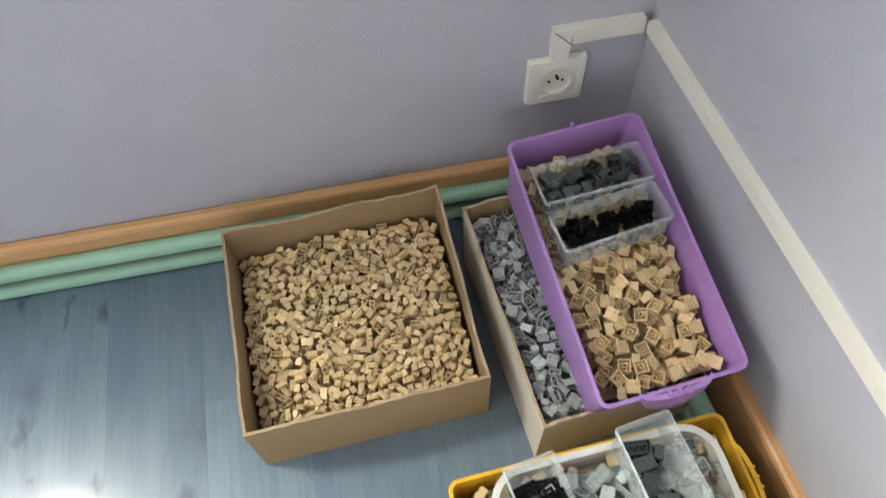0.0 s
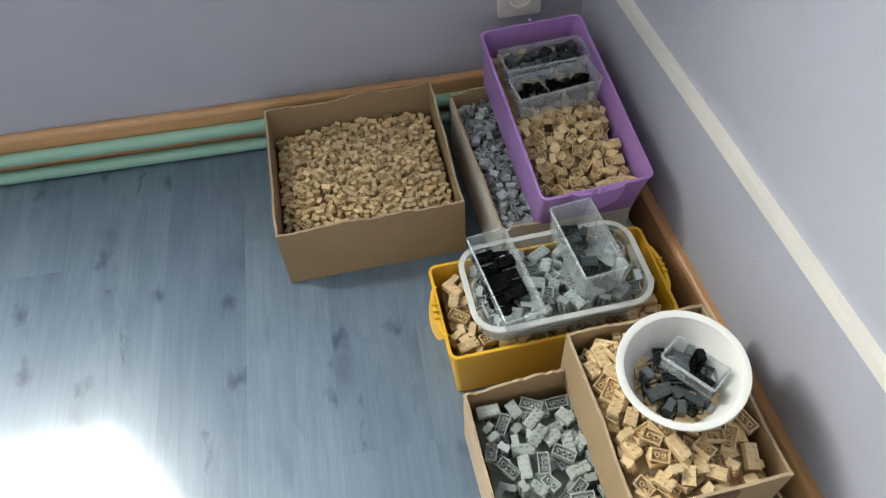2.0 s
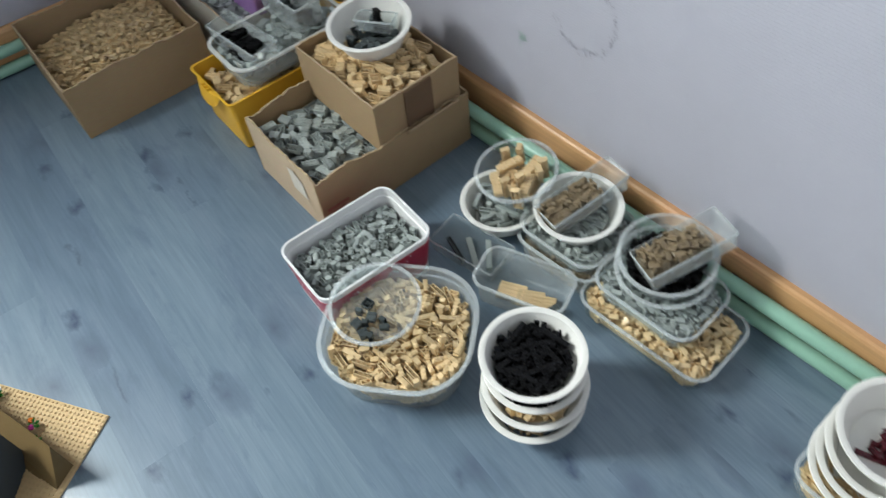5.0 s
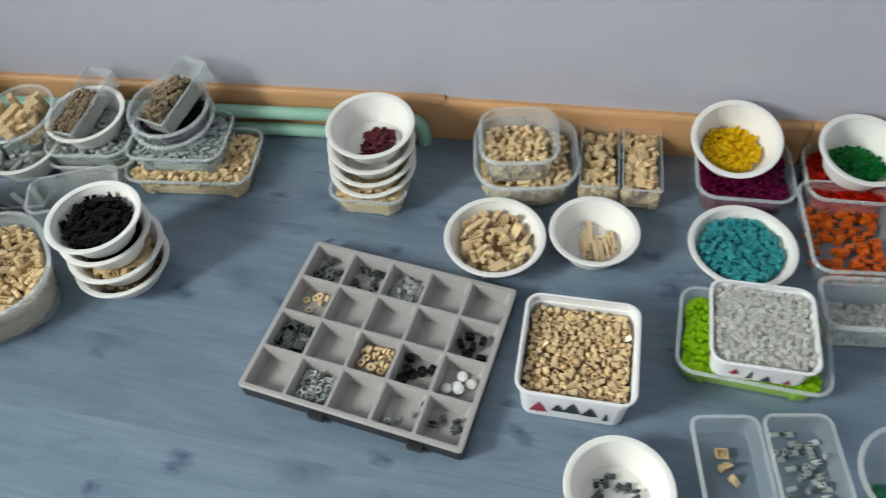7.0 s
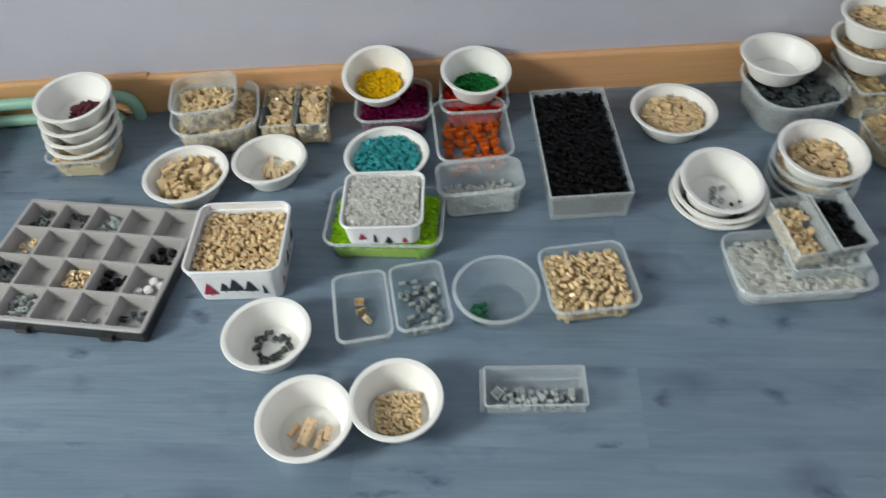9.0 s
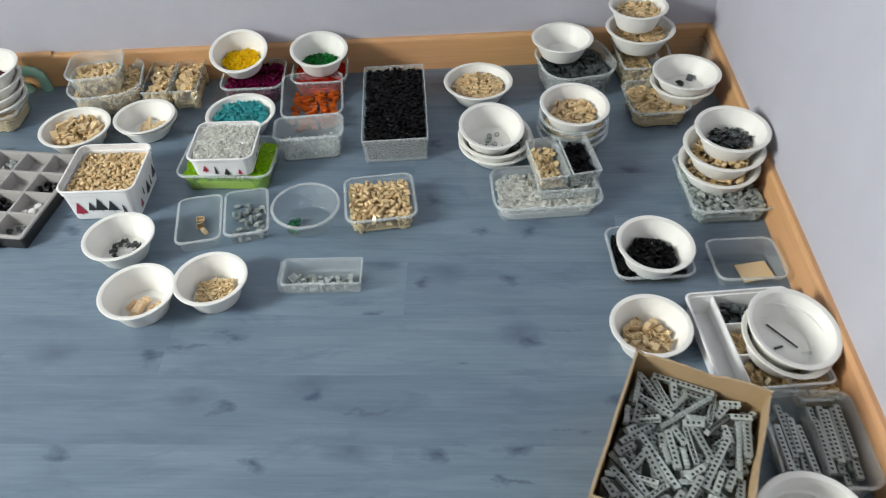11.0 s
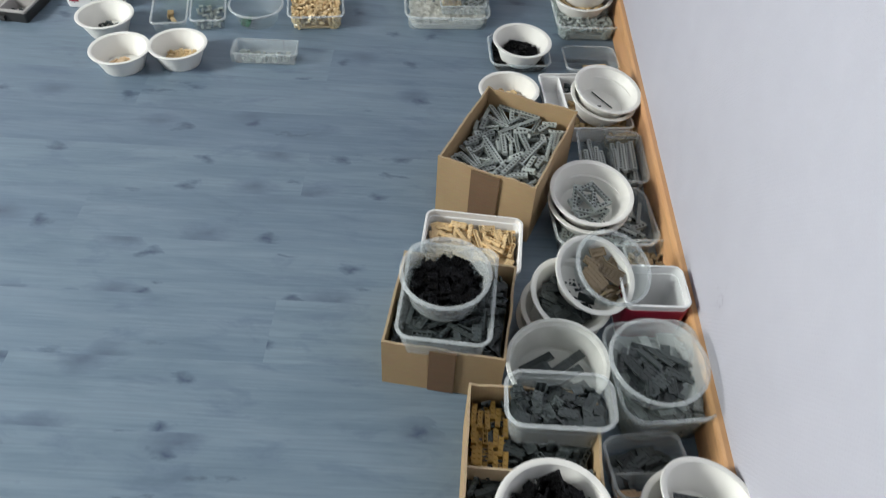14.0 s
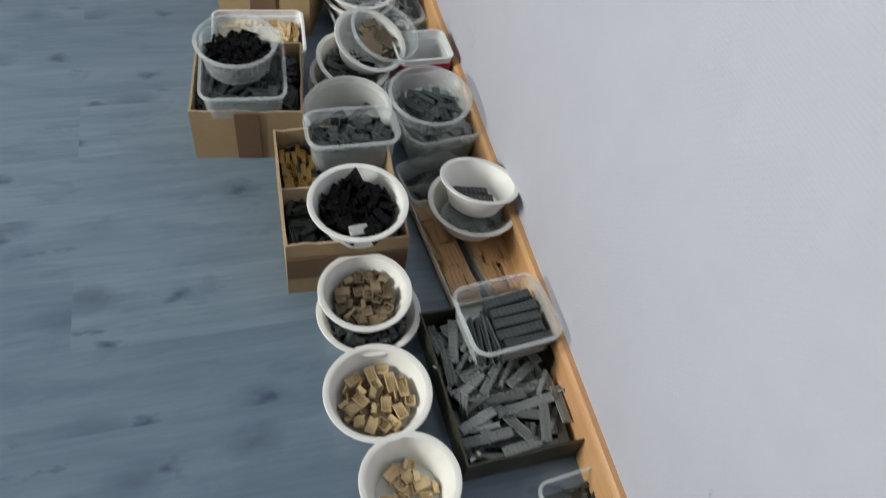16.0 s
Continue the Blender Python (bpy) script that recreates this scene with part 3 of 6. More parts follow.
def joined(name, items, mat, parent):
    """Many loose pieces as one mesh, each with a tone of its own."""
    vs, fs, ms, tone, k = [], [], [], [], 0
    for key, m in items:
        p = LIB_NP[key] @ np.array(m.to_3x3()).T + np.array(m.translation)
        vs.append(p)
        fs += [tuple(i + k for i in f) for f in LIB[key][0].f]
        ms += LIB[key][0].m
        tone += [float(rng.random())] * len(LIB[key][0].f)
        k += len(p)
    me = bpy.data.meshes.new(name)
    me.from_pydata(np.concatenate(vs), [], fs)
    me.materials.append(mat), me.materials.append(HOLE_SHADE)
    me.polygons.foreach_set("material_index", ms)
    me.attributes.new("tone", "FLOAT", "FACE").data.foreach_set("value", tone)
    me.update()
    ob = new(name, me)
    ob.parent = parent
    ob["kind"] = "stuff"
    return ob


class Inside:
    """The room inside a container, in its own frame: round or rectangular, wider at the top."""

    def __init__(self, m, round_, bottom, top, h, base=0.003, corner=0.004):
        self.m, self.corner = m, corner
        self.round, self.bottom, self.top, self.h, self.base = round_, bottom, top, h, base

    def at(self, z):
        k = min(max(z / self.h, 0), 1.2)
        return tuple(a + (b - a) * k for a, b in zip(self.bottom, self.top))

    def outline(self, z, s=1.0, n=36):
        a, b = self.at(z)
        if self.round:
            return [(s * a / 2 * math.cos(2 * math.pi * i / n), s * b / 2 * math.sin(2 * math.pi * i / n), z) for i in range(n)]
        return [(x, y, zz) for x, y, zz in rrect(s * a, s * b, s * self.corner, z, n // 4 - 1)]


def turned(pose_kind, yaw, tilt, spin):
    m = Matrix.Rotation(yaw, 4, "Z") @ Matrix.Rotation(tilt, 4, Vector((math.cos(spin), math.sin(spin), 0)))
    if pose_kind == 1:
        m = m @ Matrix.Rotation(math.pi, 4, "X")
    elif pose_kind == 2:
        m = m @ Matrix.Rotation(math.pi / 2 * rng.choice((-1, 1)), 4, "X")
    elif pose_kind == 3:
        m = m @ Matrix.Rotation(math.pi / 2, 4, "Y")
    return m


def settle(ins, level, kinds, dome=0.0, layers=2.0, limit=900, tilt=0.2, poses=(0.42, 0.36, 0.17, 0.05), spot=None, lean=(0, 0), order=None):
    """Drops pieces one by one on a height map and returns them as (kind, pose in the container's frame).
    spot: (x, y, half width, half length) to heap them in one place. order: a yaw that they keep to."""
    names, wt = zip(*kinds)
    wt = np.array(wt, float) / sum(wt)
    w, l = ins.at(level)
    cell = 0.003
    nx, ny = int(w / cell) + 3, int(l / cell) + 3
    X, Y = np.meshgrid((np.arange(nx) - nx / 2 + 0.5) * cell, (np.arange(ny) - ny / 2 + 0.5) * cell, indexing="ij")
    thick = float(np.dot(wt, [min(LIB[k][1]) for k in names]))
    r2 = (X / (w / 2)) ** 2 + (Y / (l / 2)) ** 2 if not spot else ((X - spot[0]) / spot[2]) ** 2 + ((Y - spot[1]) / spot[3]) ** 2
    lump = np.array([[noise.noise((x * 28, y * 28, ins.m.translation.x * 9)) for y in Y[0]] for x in X[:, 0]])
    surf = np.maximum(level + dome * (1 - r2) + lump * min(thick, 0.008) * 0.7 + lean[0] * X + lean[1] * Y, ins.base)
    H = np.maximum(surf - (layers + 0.8) * thick, ins.base)
    out, fails = [], 0
    while len(out) < limit and fails < 200:
        key = names[rng.choice(len(names), p=wt)]
        size = LIB[key][1]
        pk = rng.choice(4, p=poses)
        dx, dy, dz = [(size[0], size[1], size[2]), (size[0], size[1], size[2]), (size[0], size[2], size[1]), (size[2], size[1], size[0])][pk]
        yaw = rng.uniform(0, 2 * math.pi) if order is None else order + rng.normal(0, 0.06) + math.pi * rng.integers(2)
        if spot:
            x, y = spot[0] + rng.uniform(-1, 1) * spot[2], spot[1] + rng.uniform(-1, 1) * spot[3]
        else:
            x, y = rng.uniform(-w / 2, w / 2), rng.uniform(-l / 2, l / 2)
        c, s = math.cos(yaw), math.sin(yaw)
        ok = True
        for sx, sy in ((1, 1), (1, -1), (-1, 1), (-1, -1)):
            px, py = x + (c * dx * sx - s * dy * sy) / 2, y + (s * dx * sx + c * dy * sy) / 2
            if (ins.round and (px / (w / 2)) ** 2 + (py / (l / 2)) ** 2 > 0.98) or abs(px) > w / 2 - 0.001 or abs(py) > l / 2 - 0.001:
                ok = False
                break
            if not ins.round:
                ex, ey = abs(px) - (w / 2 - ins.corner), abs(py) - (l / 2 - ins.corner)
                if ex > 0 and ey > 0 and ex * ex + ey * ey > ins.corner ** 2:
                    ok = False
                    break
        if not ok:
            fails += 0.4
            continue
        u, v = c * (X - x) + s * (Y - y), -s * (X - x) + c * (Y - y)
        mask = (np.abs(u) < dx / 2) & (np.abs(v) < dy / 2)
        if not mask.any():
            fails += 1
            continue
        z0 = float(np.percentile(H[mask], 93))
        if z0 + dz * 0.55 > float(surf[mask].mean()) + 0.35 * thick + 0.002 and out:
            fails += 1
            continue
        fails = 0
        tl = rng.normal(0, tilt) * min(1.0, 0.012 / max(dx, dy) * 1.6) if z0 > ins.base + 0.001 else rng.normal(0, tilt * 0.15)
        H[mask] = np.maximum(H[mask], z0 + dz * 0.97)
        out.append((key, Matrix.Translation((x, y, z0 + dz / 2)) @ turned(pk, yaw, tl, rng.uniform(0, 6.28))))
    return out


def pile(ins, level, kinds, mat, label, category="toy bricks", dome=0.0, singles=90, side=False, core=True, name="brick_pile", **kw):
    """A heap of loose pieces in a container: the upper ones are parts, the rest one mass."""
    root = thing(name, ins.m, label, category)
    kw["limit"] = int(kw.get("limit", 900) * (1.35 if core else 1.0))
    items = settle(ins, level, kinds, dome, **kw)
    items.sort(key=lambda it: -it[1].translation.z)
    singles = int(singles * 0.8)
    for key, m in items[:singles]:
        ob = new(key, lib_mesh(key, mat))
        ob.parent, ob.matrix_basis = root, m
    rest = items[singles:]
    if side:
        # pieces seen through the wall of the container
        thick = min(LIB[kinds[0][0]][1])
        z = ins.base + thick / 2
        while z < level - thick * 0.3:
            a, b = ins.at(z)
            per = math.pi * (a + b) / 2 if ins.round else 2 * (a + b)
            for p in ins.outline(z, 1.0, max(12, int(per / 0.014) // 4 * 4)):
                key = kinds[rng.integers(len(kinds))][0]
                if max(LIB[key][1]) > 0.019:
                    key = "square_plate" if thick < 0.005 else B12
                sz = LIB[key][1]
                q = Vector((p[0], p[1], 0))
                q = q - q.normalized() * (min(sz[1], 0.018) * 0.62 + 0.002)
                rest.append((key, Matrix.Translation((q.x, q.y, max(z, ins.base + thick / 2) + rng.normal(0, 0.001))) @ turned(rng.choice(3), rng.uniform(0, 6.28), rng.normal(0, 0.3), rng.uniform(0, 6.28))))
            z += thick * 0.95
    if rest:
        joined("lower_layer", rest, mat, root)
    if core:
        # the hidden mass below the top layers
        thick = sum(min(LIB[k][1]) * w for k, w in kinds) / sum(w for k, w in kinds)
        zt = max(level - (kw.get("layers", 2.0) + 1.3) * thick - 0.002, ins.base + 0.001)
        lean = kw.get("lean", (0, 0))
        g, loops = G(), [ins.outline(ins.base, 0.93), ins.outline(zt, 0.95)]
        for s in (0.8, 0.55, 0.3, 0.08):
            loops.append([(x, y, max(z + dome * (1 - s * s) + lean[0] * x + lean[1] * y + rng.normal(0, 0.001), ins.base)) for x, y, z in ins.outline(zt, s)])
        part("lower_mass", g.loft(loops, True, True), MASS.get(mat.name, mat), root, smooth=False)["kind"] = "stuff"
    return root


# ---- containers ----
def lathe(g, prof, n=44, mat=0):
    return g.loft([ring(r, z, n) for r, z in prof], prof[0][0] > 1e-4 and False, False, mat)


def bowl(x, y, z, d=0.15, h=0.055, tilt=(0, 0), label="plain white plastic bowl", mat=None, group="white bowls", base=0.62, step=True):
    """A round bowl given by its rim's centre. Returns the room inside it."""
    mat = mat or FOAM
    rot = Euler((radians(tilt[0]), radians(tilt[1]), rng.uniform(0, 6.28) if tilt == (0, 0) else 0)).to_matrix().to_4x4()
    m = Matrix.Translation((x, y, z)) @ rot @ Matrix.Translation((0, 0, -h))
    root = thing("bowl", m, label, "bowl", group)
    R, t, b = d / 2, 0.0016, d / 2 * base
    ri = R - 0.008
    out = [(0.0002, 0.002), (b - 0.006, 0.002), (b - 0.004, 0), (b, 0), (b + 0.003, 0.003)]
    out += [(b + (ri - b) * k ** 0.72, 0.003 + (h - 0.006) * k) for k in (0.15, 0.35, 0.6, 0.82, 1.0)]
    inn = [(r - t, zz + 0.0006) for r, zz in reversed(out[4:])]
    inn += [(b - 0.002, 0.004), (0.0002, 0.004)]
    part("body", lathe(G(), out + inn), mat, root)
    rim = [(ri - t - 0.0003, h - 0.004), (ri + 0.0002, h - 0.0045), (ri + 0.003, h - 0.002), (R - 0.001, h - 0.0035), (R, h - 0.001), (R - 0.0008, h + 0.0004), (ri + 0.002, h + 0.0008), (ri - t - 0.0003, h - 0.001), (ri - t - 0.0003, h - 0.004)]
    part("rim", lathe(G(), rim), mat, root)
    return Inside(m, True, (2 * b - 0.006,) * 2, (2 * ri - 0.004,) * 2, h, 0.0045)


def round_tub(x, y, z, d=0.15, h=0.05, tilt=(0, 0), label="clear round plastic tub", mat=None, rim_mat=None, base=0.8, category="tub"):
    """A round, steep-sided lidless tub with a stepped lip, given by its rim's centre."""
    mat, rim_mat = mat or CLEAR, rim_mat or CLEAR_RIM
    m = Matrix.Translation((x, y, z)) @ Euler((radians(tilt[0]), radians(tilt[1]), 0)).to_matrix().to_4x4() @ Matrix.Translation((0, 0, -h))
    root = thing("round_tub", m, label, category, "round tubs")
    R, t, b = d / 2, 0.001, d / 2 * base
    ri = R - 0.005
    prof = [(0.0002, 0.0), (b - 0.003, 0), (b, 0.003), (b + (ri - 0.003 - b) * 0.5, h * 0.5), (ri - 0.003, h - 0.011), (ri - 0.002, h - 0.010), (ri, h - 0.003)]
    prof += [(r - t, zz + 0.0012) for r, zz in reversed(prof[2:])] + [(b - 0.004, 0.0012), (0.0002, 0.0012)]
    part("body", lathe(G(), prof), mat, root)
    part("rim", lathe(G(), [(ri - t, h - 0.003), (ri + 0.001, h - 0.004), (R, h - 0.005), (R + 0.0006, h - 0.001), (R - 0.0006, h), (ri - t, h - 0.0005), (ri - t, h - 0.003)]), rim_mat, root)
    return Inside(m, True, (2 * b - 0.004,) * 2, (2 * ri - 0.003,) * 2, h, 0.002)


def tub(x, y, z, w, l, h, rot=0.0, r=0.02, taper=0.86, label="clear plastic food tub", mat=None, rim_mat=None, tilt=(0, 0), lip=0.004, name="food_tub", category="tub", group="", step=True):
    """A rounded rectangular tub with a flanged lip, given by its rim's centre, w along x and l along y before the turn."""
    mat, rim_mat = mat or CLEAR, rim_mat or CLEAR_RIM
    m = Matrix.Translation((x, y, z)) @ Euler((radians(tilt[0]), radians(tilt[1]), radians(rot))).to_matrix().to_4x4() @ Matrix.Translation((0, 0, -h))
    root = thing(name, m, label, category, group)
    W, L, t = w - 2 * lip, l - 2 * lip, 0.0012
    dw = (1 - taper) * min(W, L)
    bw, bl = W - dw, L - dw
    mid = 0.82
    lv = [(bw - 0.006, bl - 0.006, 0, r * 0.7), (bw, bl, 0.003, r * 0.8), (bw + (W - bw) * mid - 0.002, bl + (L - bl) * mid - 0.002, h * mid, r * 0.95), (W, L, h * mid + 0.001, r), (W, L, h - 0.002, r)] if step else [(bw - 0.006, bl - 0.006, 0, r * 0.7), (bw, bl, 0.003, r * 0.8), ((bw + W) / 2, (bl + L) / 2, h * 0.5, r * 0.9), (W, L, h - 0.002, r)]
    loops = [rrect(a, b, rr, zz) for a, b, zz, rr in lv]
    loops += [rrect(a - 2 * t, b - 2 * t, rr, zz + 0.001) for a, b, zz, rr in reversed(lv[1:])] + [rrect(bw - 0.008, bl - 0.008, r * 0.7, 0.0012)]
    part("body", G().loft(loops, True, True), mat, root)
    rl = [(W - 2 * t, L - 2 * t, h - 0.002), (W + 0.001, L + 0.001, h - 0.003), (w, l, h - 0.004), (w + 0.0006, l + 0.0006, h - 0.001), (w - 0.001, l - 0.001, h), (W - 2 * t, L - 2 * t, h - 0.0002)]
    loops = [rrect(a, b, r + (a - W) / 2, zz) for a, b, zz in rl]
    part("rim", G().loft(loops + [loops[0]]), rim_mat, root)
    ins = Inside(m, False, (bw - 0.005, bl - 0.005), (W - 0.005, L - 0.005), h, 0.0025, max(0.003, r - 0.002))
    ins.root = root
    return ins


def torn_panel(length, h0, h1, t=0.004, rough=0.003, seed=0):
    """An upright board along x with a torn upper edge, thick in y."""
    n = max(10, int(length / 0.008))
    g, a, b = G(), [], []
    for i in range(n + 1):
        x = -length / 2 + length * i / n
        k = i / n
        zt = h0 + (h1 - h0) * k + rough * (noise.noise((k * 4, seed, 0)) * 1.4 + noise.noise((k * 26, seed, 3)) * 0.7 + noise.noise((k * 70, seed, 5)) * 0.35)
        wob = 0.0022 * noise.noise((k * 3, seed, 7))
        a.append([(x, -t / 2, 0), (x, t / 2, 0), (x, t / 2 + wob, zt), (x, -t / 2 + wob, zt)])
    g.loft(a, True, True)
    for q in range(n):
        g.m[q * 4 + 2] = 1
    return g


def carton(x, y, z, w, l, h, rot=0.0, label="open cardboard box", sides=None, rough=0.004, mat=None, outer=None, tape=True, category="cardboard box", tape_w=0.045, t=0.004, tape_x=0.0):
    """An open cardboard box given by the centre of its foot. sides: heights of the four corners (-x-y, +x-y, +x+y, -x+y)."""
    mat = mat or CARD
    m = pose(x, y, z, 0, 0, rot)
    root = thing("cardboard_box", m, label, category, "cardboard boxes")
    c = sides or (h, h, h, h)
    sd = rng.uniform(0, 50)
    for k, (cx, cy, yaw, ln, ha, hb) in enumerate(((0, -l / 2 + t / 2, 0, w, c[0], c[1]), (w / 2 - t / 2, 0, 90, l - 2 * t, c[1], c[2]), (0, l / 2 - t / 2, 180, w, c[2], c[3]), (-w / 2 + t / 2, 0, 270, l - 2 * t, c[3], c[0]))):
        ob = part("panel", torn_panel(ln, ha, hb, t, rough, sd + k * 7), [(outer or {}).get(k, mat), CARD_EDGE if mat is CARD else mat], root, smooth=False)
        ob.matrix_basis = pose(cx, cy, 0, 0, 0, yaw)
    part("bottom", G().box(-w / 2 + t, w / 2 - t, -l / 2 + t, l / 2 - t, 0.0005, 0.004), mat, root, smooth=False)
    if tape:
        hh = min(c) - 0.002
        part("tape", G().box(tape_x - tape_w / 2, tape_x + tape_w / 2, -l / 2 - 0.0035, -l / 2 - 0.0005, 0.002, hh), CARD_DARK, root, "brown parcel tape strip", False)
    return Inside(m, False, (w - 2 * t - 0.002, l - 2 * t - 0.002), (w - 2 * t - 0.002, l - 2 * t - 0.002), h, 0.005)

# ---- trunking and socket ----
SOCK_X, SOCK_Z, TR_Z = 0.310, 0.266, 0.346
tr = thing("cable_trunking", pose(0, 0, 0), "cream plastic mini cable trunking on the walls", "cable trunking")
nw = north(SOCK_X)
part("duct", wall_strip(SOCK_X - 0.012, SOCK_X + 0.012, lambda x: north(x) - 0.0125, SOCK_Z + 0.0415, TR_Z + 0.0125, 0.0125), TRUNK, tr, smooth=False)
part("duct", wall_strip(SOCK_X + 0.0125, east(0.33) - 0.0125, lambda x: north(x) - 0.0125, TR_Z - 0.0125, TR_Z + 0.0125, 0.0125), TRUNK, tr, smooth=False)
for y0, y1, za, zb in ((-0.6155, north(EAST) - 0.0135, 0.355, 0.339), (-0.636, -0.6160, 0.355, 0.355)):
    g = G()
    up = TOP - 0.002 if za == zb else None
    g.add([(east(y) - d, y, z) for d in (0.0125, 0.0) for y, z in ((y0, za), (y1, zb), (y1, up or zb + 0.019), (y0, up or za + 0.019))], [(0, 1, 2, 3), (7, 6, 5, 4), (0, 4, 5, 1), (1, 5, 6, 2), (2, 6, 7, 3), (3, 7, 4, 0)])
    part("duct", g, TRUNK, tr, smooth=False)
sock = thing("wall_socket", pose(SOCK_X, nw - 0.001, SOCK_Z, 0, 0, -3.95), "white recessed mains socket on the wall", "socket")
g = G()
loops = [[(x, y, z) for x, z, y in rrect(s, s, r, d)] for s, r, d in ((0.082, 0.004, 0.0), (0.082, 0.004, -0.007), (0.079, 0.004, -0.010), (0.056, 0.008, -0.010), (0.056, 0.008, -0.0075))]
part("face_plate", g.loft(loops, True, True), TRUNK, sock)
g = G()
rr = [[(0.021 * k * math.cos(2 * math.pi * i / 28), d, 0.021 * k * math.sin(2 * math.pi * i / 28)) for i in range(28)] for k, d in ((1.12, -0.0125), (1.0, -0.0125), (0.93, -0.0085), (0.9, -0.0082))]
part("well", g.loft(rr, False, True), TRUNK, sock)
seam = part("seam", G().box(-0.0165, 0.0165, -0.0004, 0.0004, -0.0004, 0.0004), DARKCASE, tr, "dark mitre joint", False)
seam.matrix_basis = pose(SOCK_X, nw - 0.0131, TR_Z, 0, 45, -3.95)
part("seam", wall_strip(SOCK_X + 0.0120, SOCK_X + 0.0126, lambda x: north(x) - 0.0130, TR_Z - 0.0125, TR_Z - 0.0005, 0.012), DARKCASE, tr, smooth=False)
# a dark pin, and two black discs painted for the shade of the pin holes
for x, z in ((0, 0.010), (-0.0095, 0), (0.0095, 0)):
    part("pin" if z else "pin_hole", G().add([(x + 0.0022 * math.cos(k * 0.785), -0.009 - (0.006 if z else 0), z + 0.0022 * math.sin(k * 0.785)) for k in range(8)] + [(x + 0.0022 * math.cos(k * 0.785), -0.0084, z + 0.0022 * math.sin(k * 0.785)) for k in range(8)],
         [tuple(range(8))] + [(k, (k + 1) % 8, 8 + (k + 1) % 8, 8 + k) for k in range(8)]), DARKCASE, sock, smooth=False)


# ---- boxes in the north-east corner ----
i = carton(-0.038, 0.150, 0, 0.318, 0.305, 0.133, -1.6, "open brown cardboard box full of small tan bricks", (0.132, 0.134, 0.140, 0.134), tape=False, rough=0.006)
pile(i, 0.072, [(B12, 9), ("small_brick", 1)], TAN, "heap of small tan toy bricks in a cardboard box", dome=0.020, singles=370, limit=1750, lean=(0.02, 0.03), tilt=0.16, poses=(0.50, 0.14, 0.30, 0.06), layers=1.4)
i = carton(0.266, 0.082, 0, 0.222, 0.335, 0.14, 1.5, "torn white printed cardboard box of grey bricks", (0.14, 0.135, 0.145, 0.142), mat=CARD, outer={3: CARD_WHITE, 0: CARD_WHITE}, tape=False, rough=0.007)
pile(i, 0.118, [(B22, 6), (B12, 4)], LGREY, "heap of small grey toy bricks in a torn box", singles=200, limit=520)


def crate(x, y, z, w, l, h, mat, label, tilt=(0, 0), rot=0.0, ends="y", grips=(-1, 1)):
    """A moulded plastic drawer crate with a flanged rim and grip lips at two ends."""
    i = tub(x, y, z, w, l, h, rot, 0.010, 0.92, label, mat, mat, tilt, 0.0035, "storage_crate", "storage crate", "storage crates", step=False)
    for s in grips:
        g, n = G(), 14
        half = 0.045
        a, b = [], []
        for k in range(n + 1):
            u = -1 + 2 * k / n
            bul = math.sqrt(max(0, 1 - u * u))
            d = (l if ends == "y" else w) / 2
            for lst, zz, out in ((a, h + 0.001, 0.010 * bul), (b, h - 0.030 * bul - 0.004, 0.016 * bul)):
                p = (u * half, s * (d - 0.002 + out))
                lst.append((p[0], p[1], zz) if ends == "y" else (p[1], p[0], zz))
        c = [(p[0] * 1.0, p[1] - s * 0.006, p[2]) if ends == "y" else (p[0] - s * 0.006, p[1], p[2]) for p in a]
        pts = c + a + b
        m = n + 1
        g.add(pts, [(r * m + k, r * m + k + 1, (r + 1) * m + k + 1, (r + 1) * m + k) for r in (0, 1) for k in range(n)])
        part("grip", g, mat, i.root)
        for u in (-0.012, 0.0, 0.012):
            q = (u, s * (d + 0.004)) if ends == "y" else (s * (d + 0.004), u)
            part("grip_rib", G().box(q[0] - 0.0015, q[0] + 0.0015, q[1] - 0.004, q[1] + 0.004, h - 0.001, h + 0.006) if ends == "y" else G().box(q[0] - 0.004, q[0] + 0.004, q[1] - 0.0015, q[1] + 0.0015, h - 0.001, h + 0.006), mat, i.root, smooth=False)
    return i


i = crate(0.302, 0.068, 0.25, 0.185, 0.356, 0.125, PURPLE, "purple plastic storage crate leaning on a brick box", (9.0, 0), 1.0, grips=(-1,))
part("rim_knob", G().box(-0.002, 0.002, 0.176, 0.182, 0.122, 0.130), PURPLE, i.root, smooth=False)
pc = i
pile(i, 0.078, [(B22, 1)], TAN, "heap of square tan bricks in a purple crate", singles=260, limit=560, lean=(0, -0.05), tilt=0.24)


def on(ins, x, y, z):
    """A pose in the frame of a container, as place."""
    return ins.m @ Vector((x, y, z))


def drawer(p, w, l, h, rot, label, tilt=(0, 0), mat=None, ribs=True):
    """A small clear rectangular drawer with thin upright walls and moulded ribs, given by its rim's centre."""
    i = tub(p[0], p[1], p[2], w, l, h, rot, 0.003, 0.93, label, mat or CLEAR, CLEAR_RIM, tilt, 0.001, "clear_drawer", "drawer", "clear drawers")
    if ribs:
        for k in range(1, 4):
            for s in (-1, 1):
                yy = -l / 2 + l * k / 4
                part("rib", G().box(s * (w / 2 - 0.003), s * (w / 2 - 0.0012), yy - 0.0008, yy + 0.0008, 0.004, h - 0.003), mat or CLEAR, i.root, smooth=False)
    return i


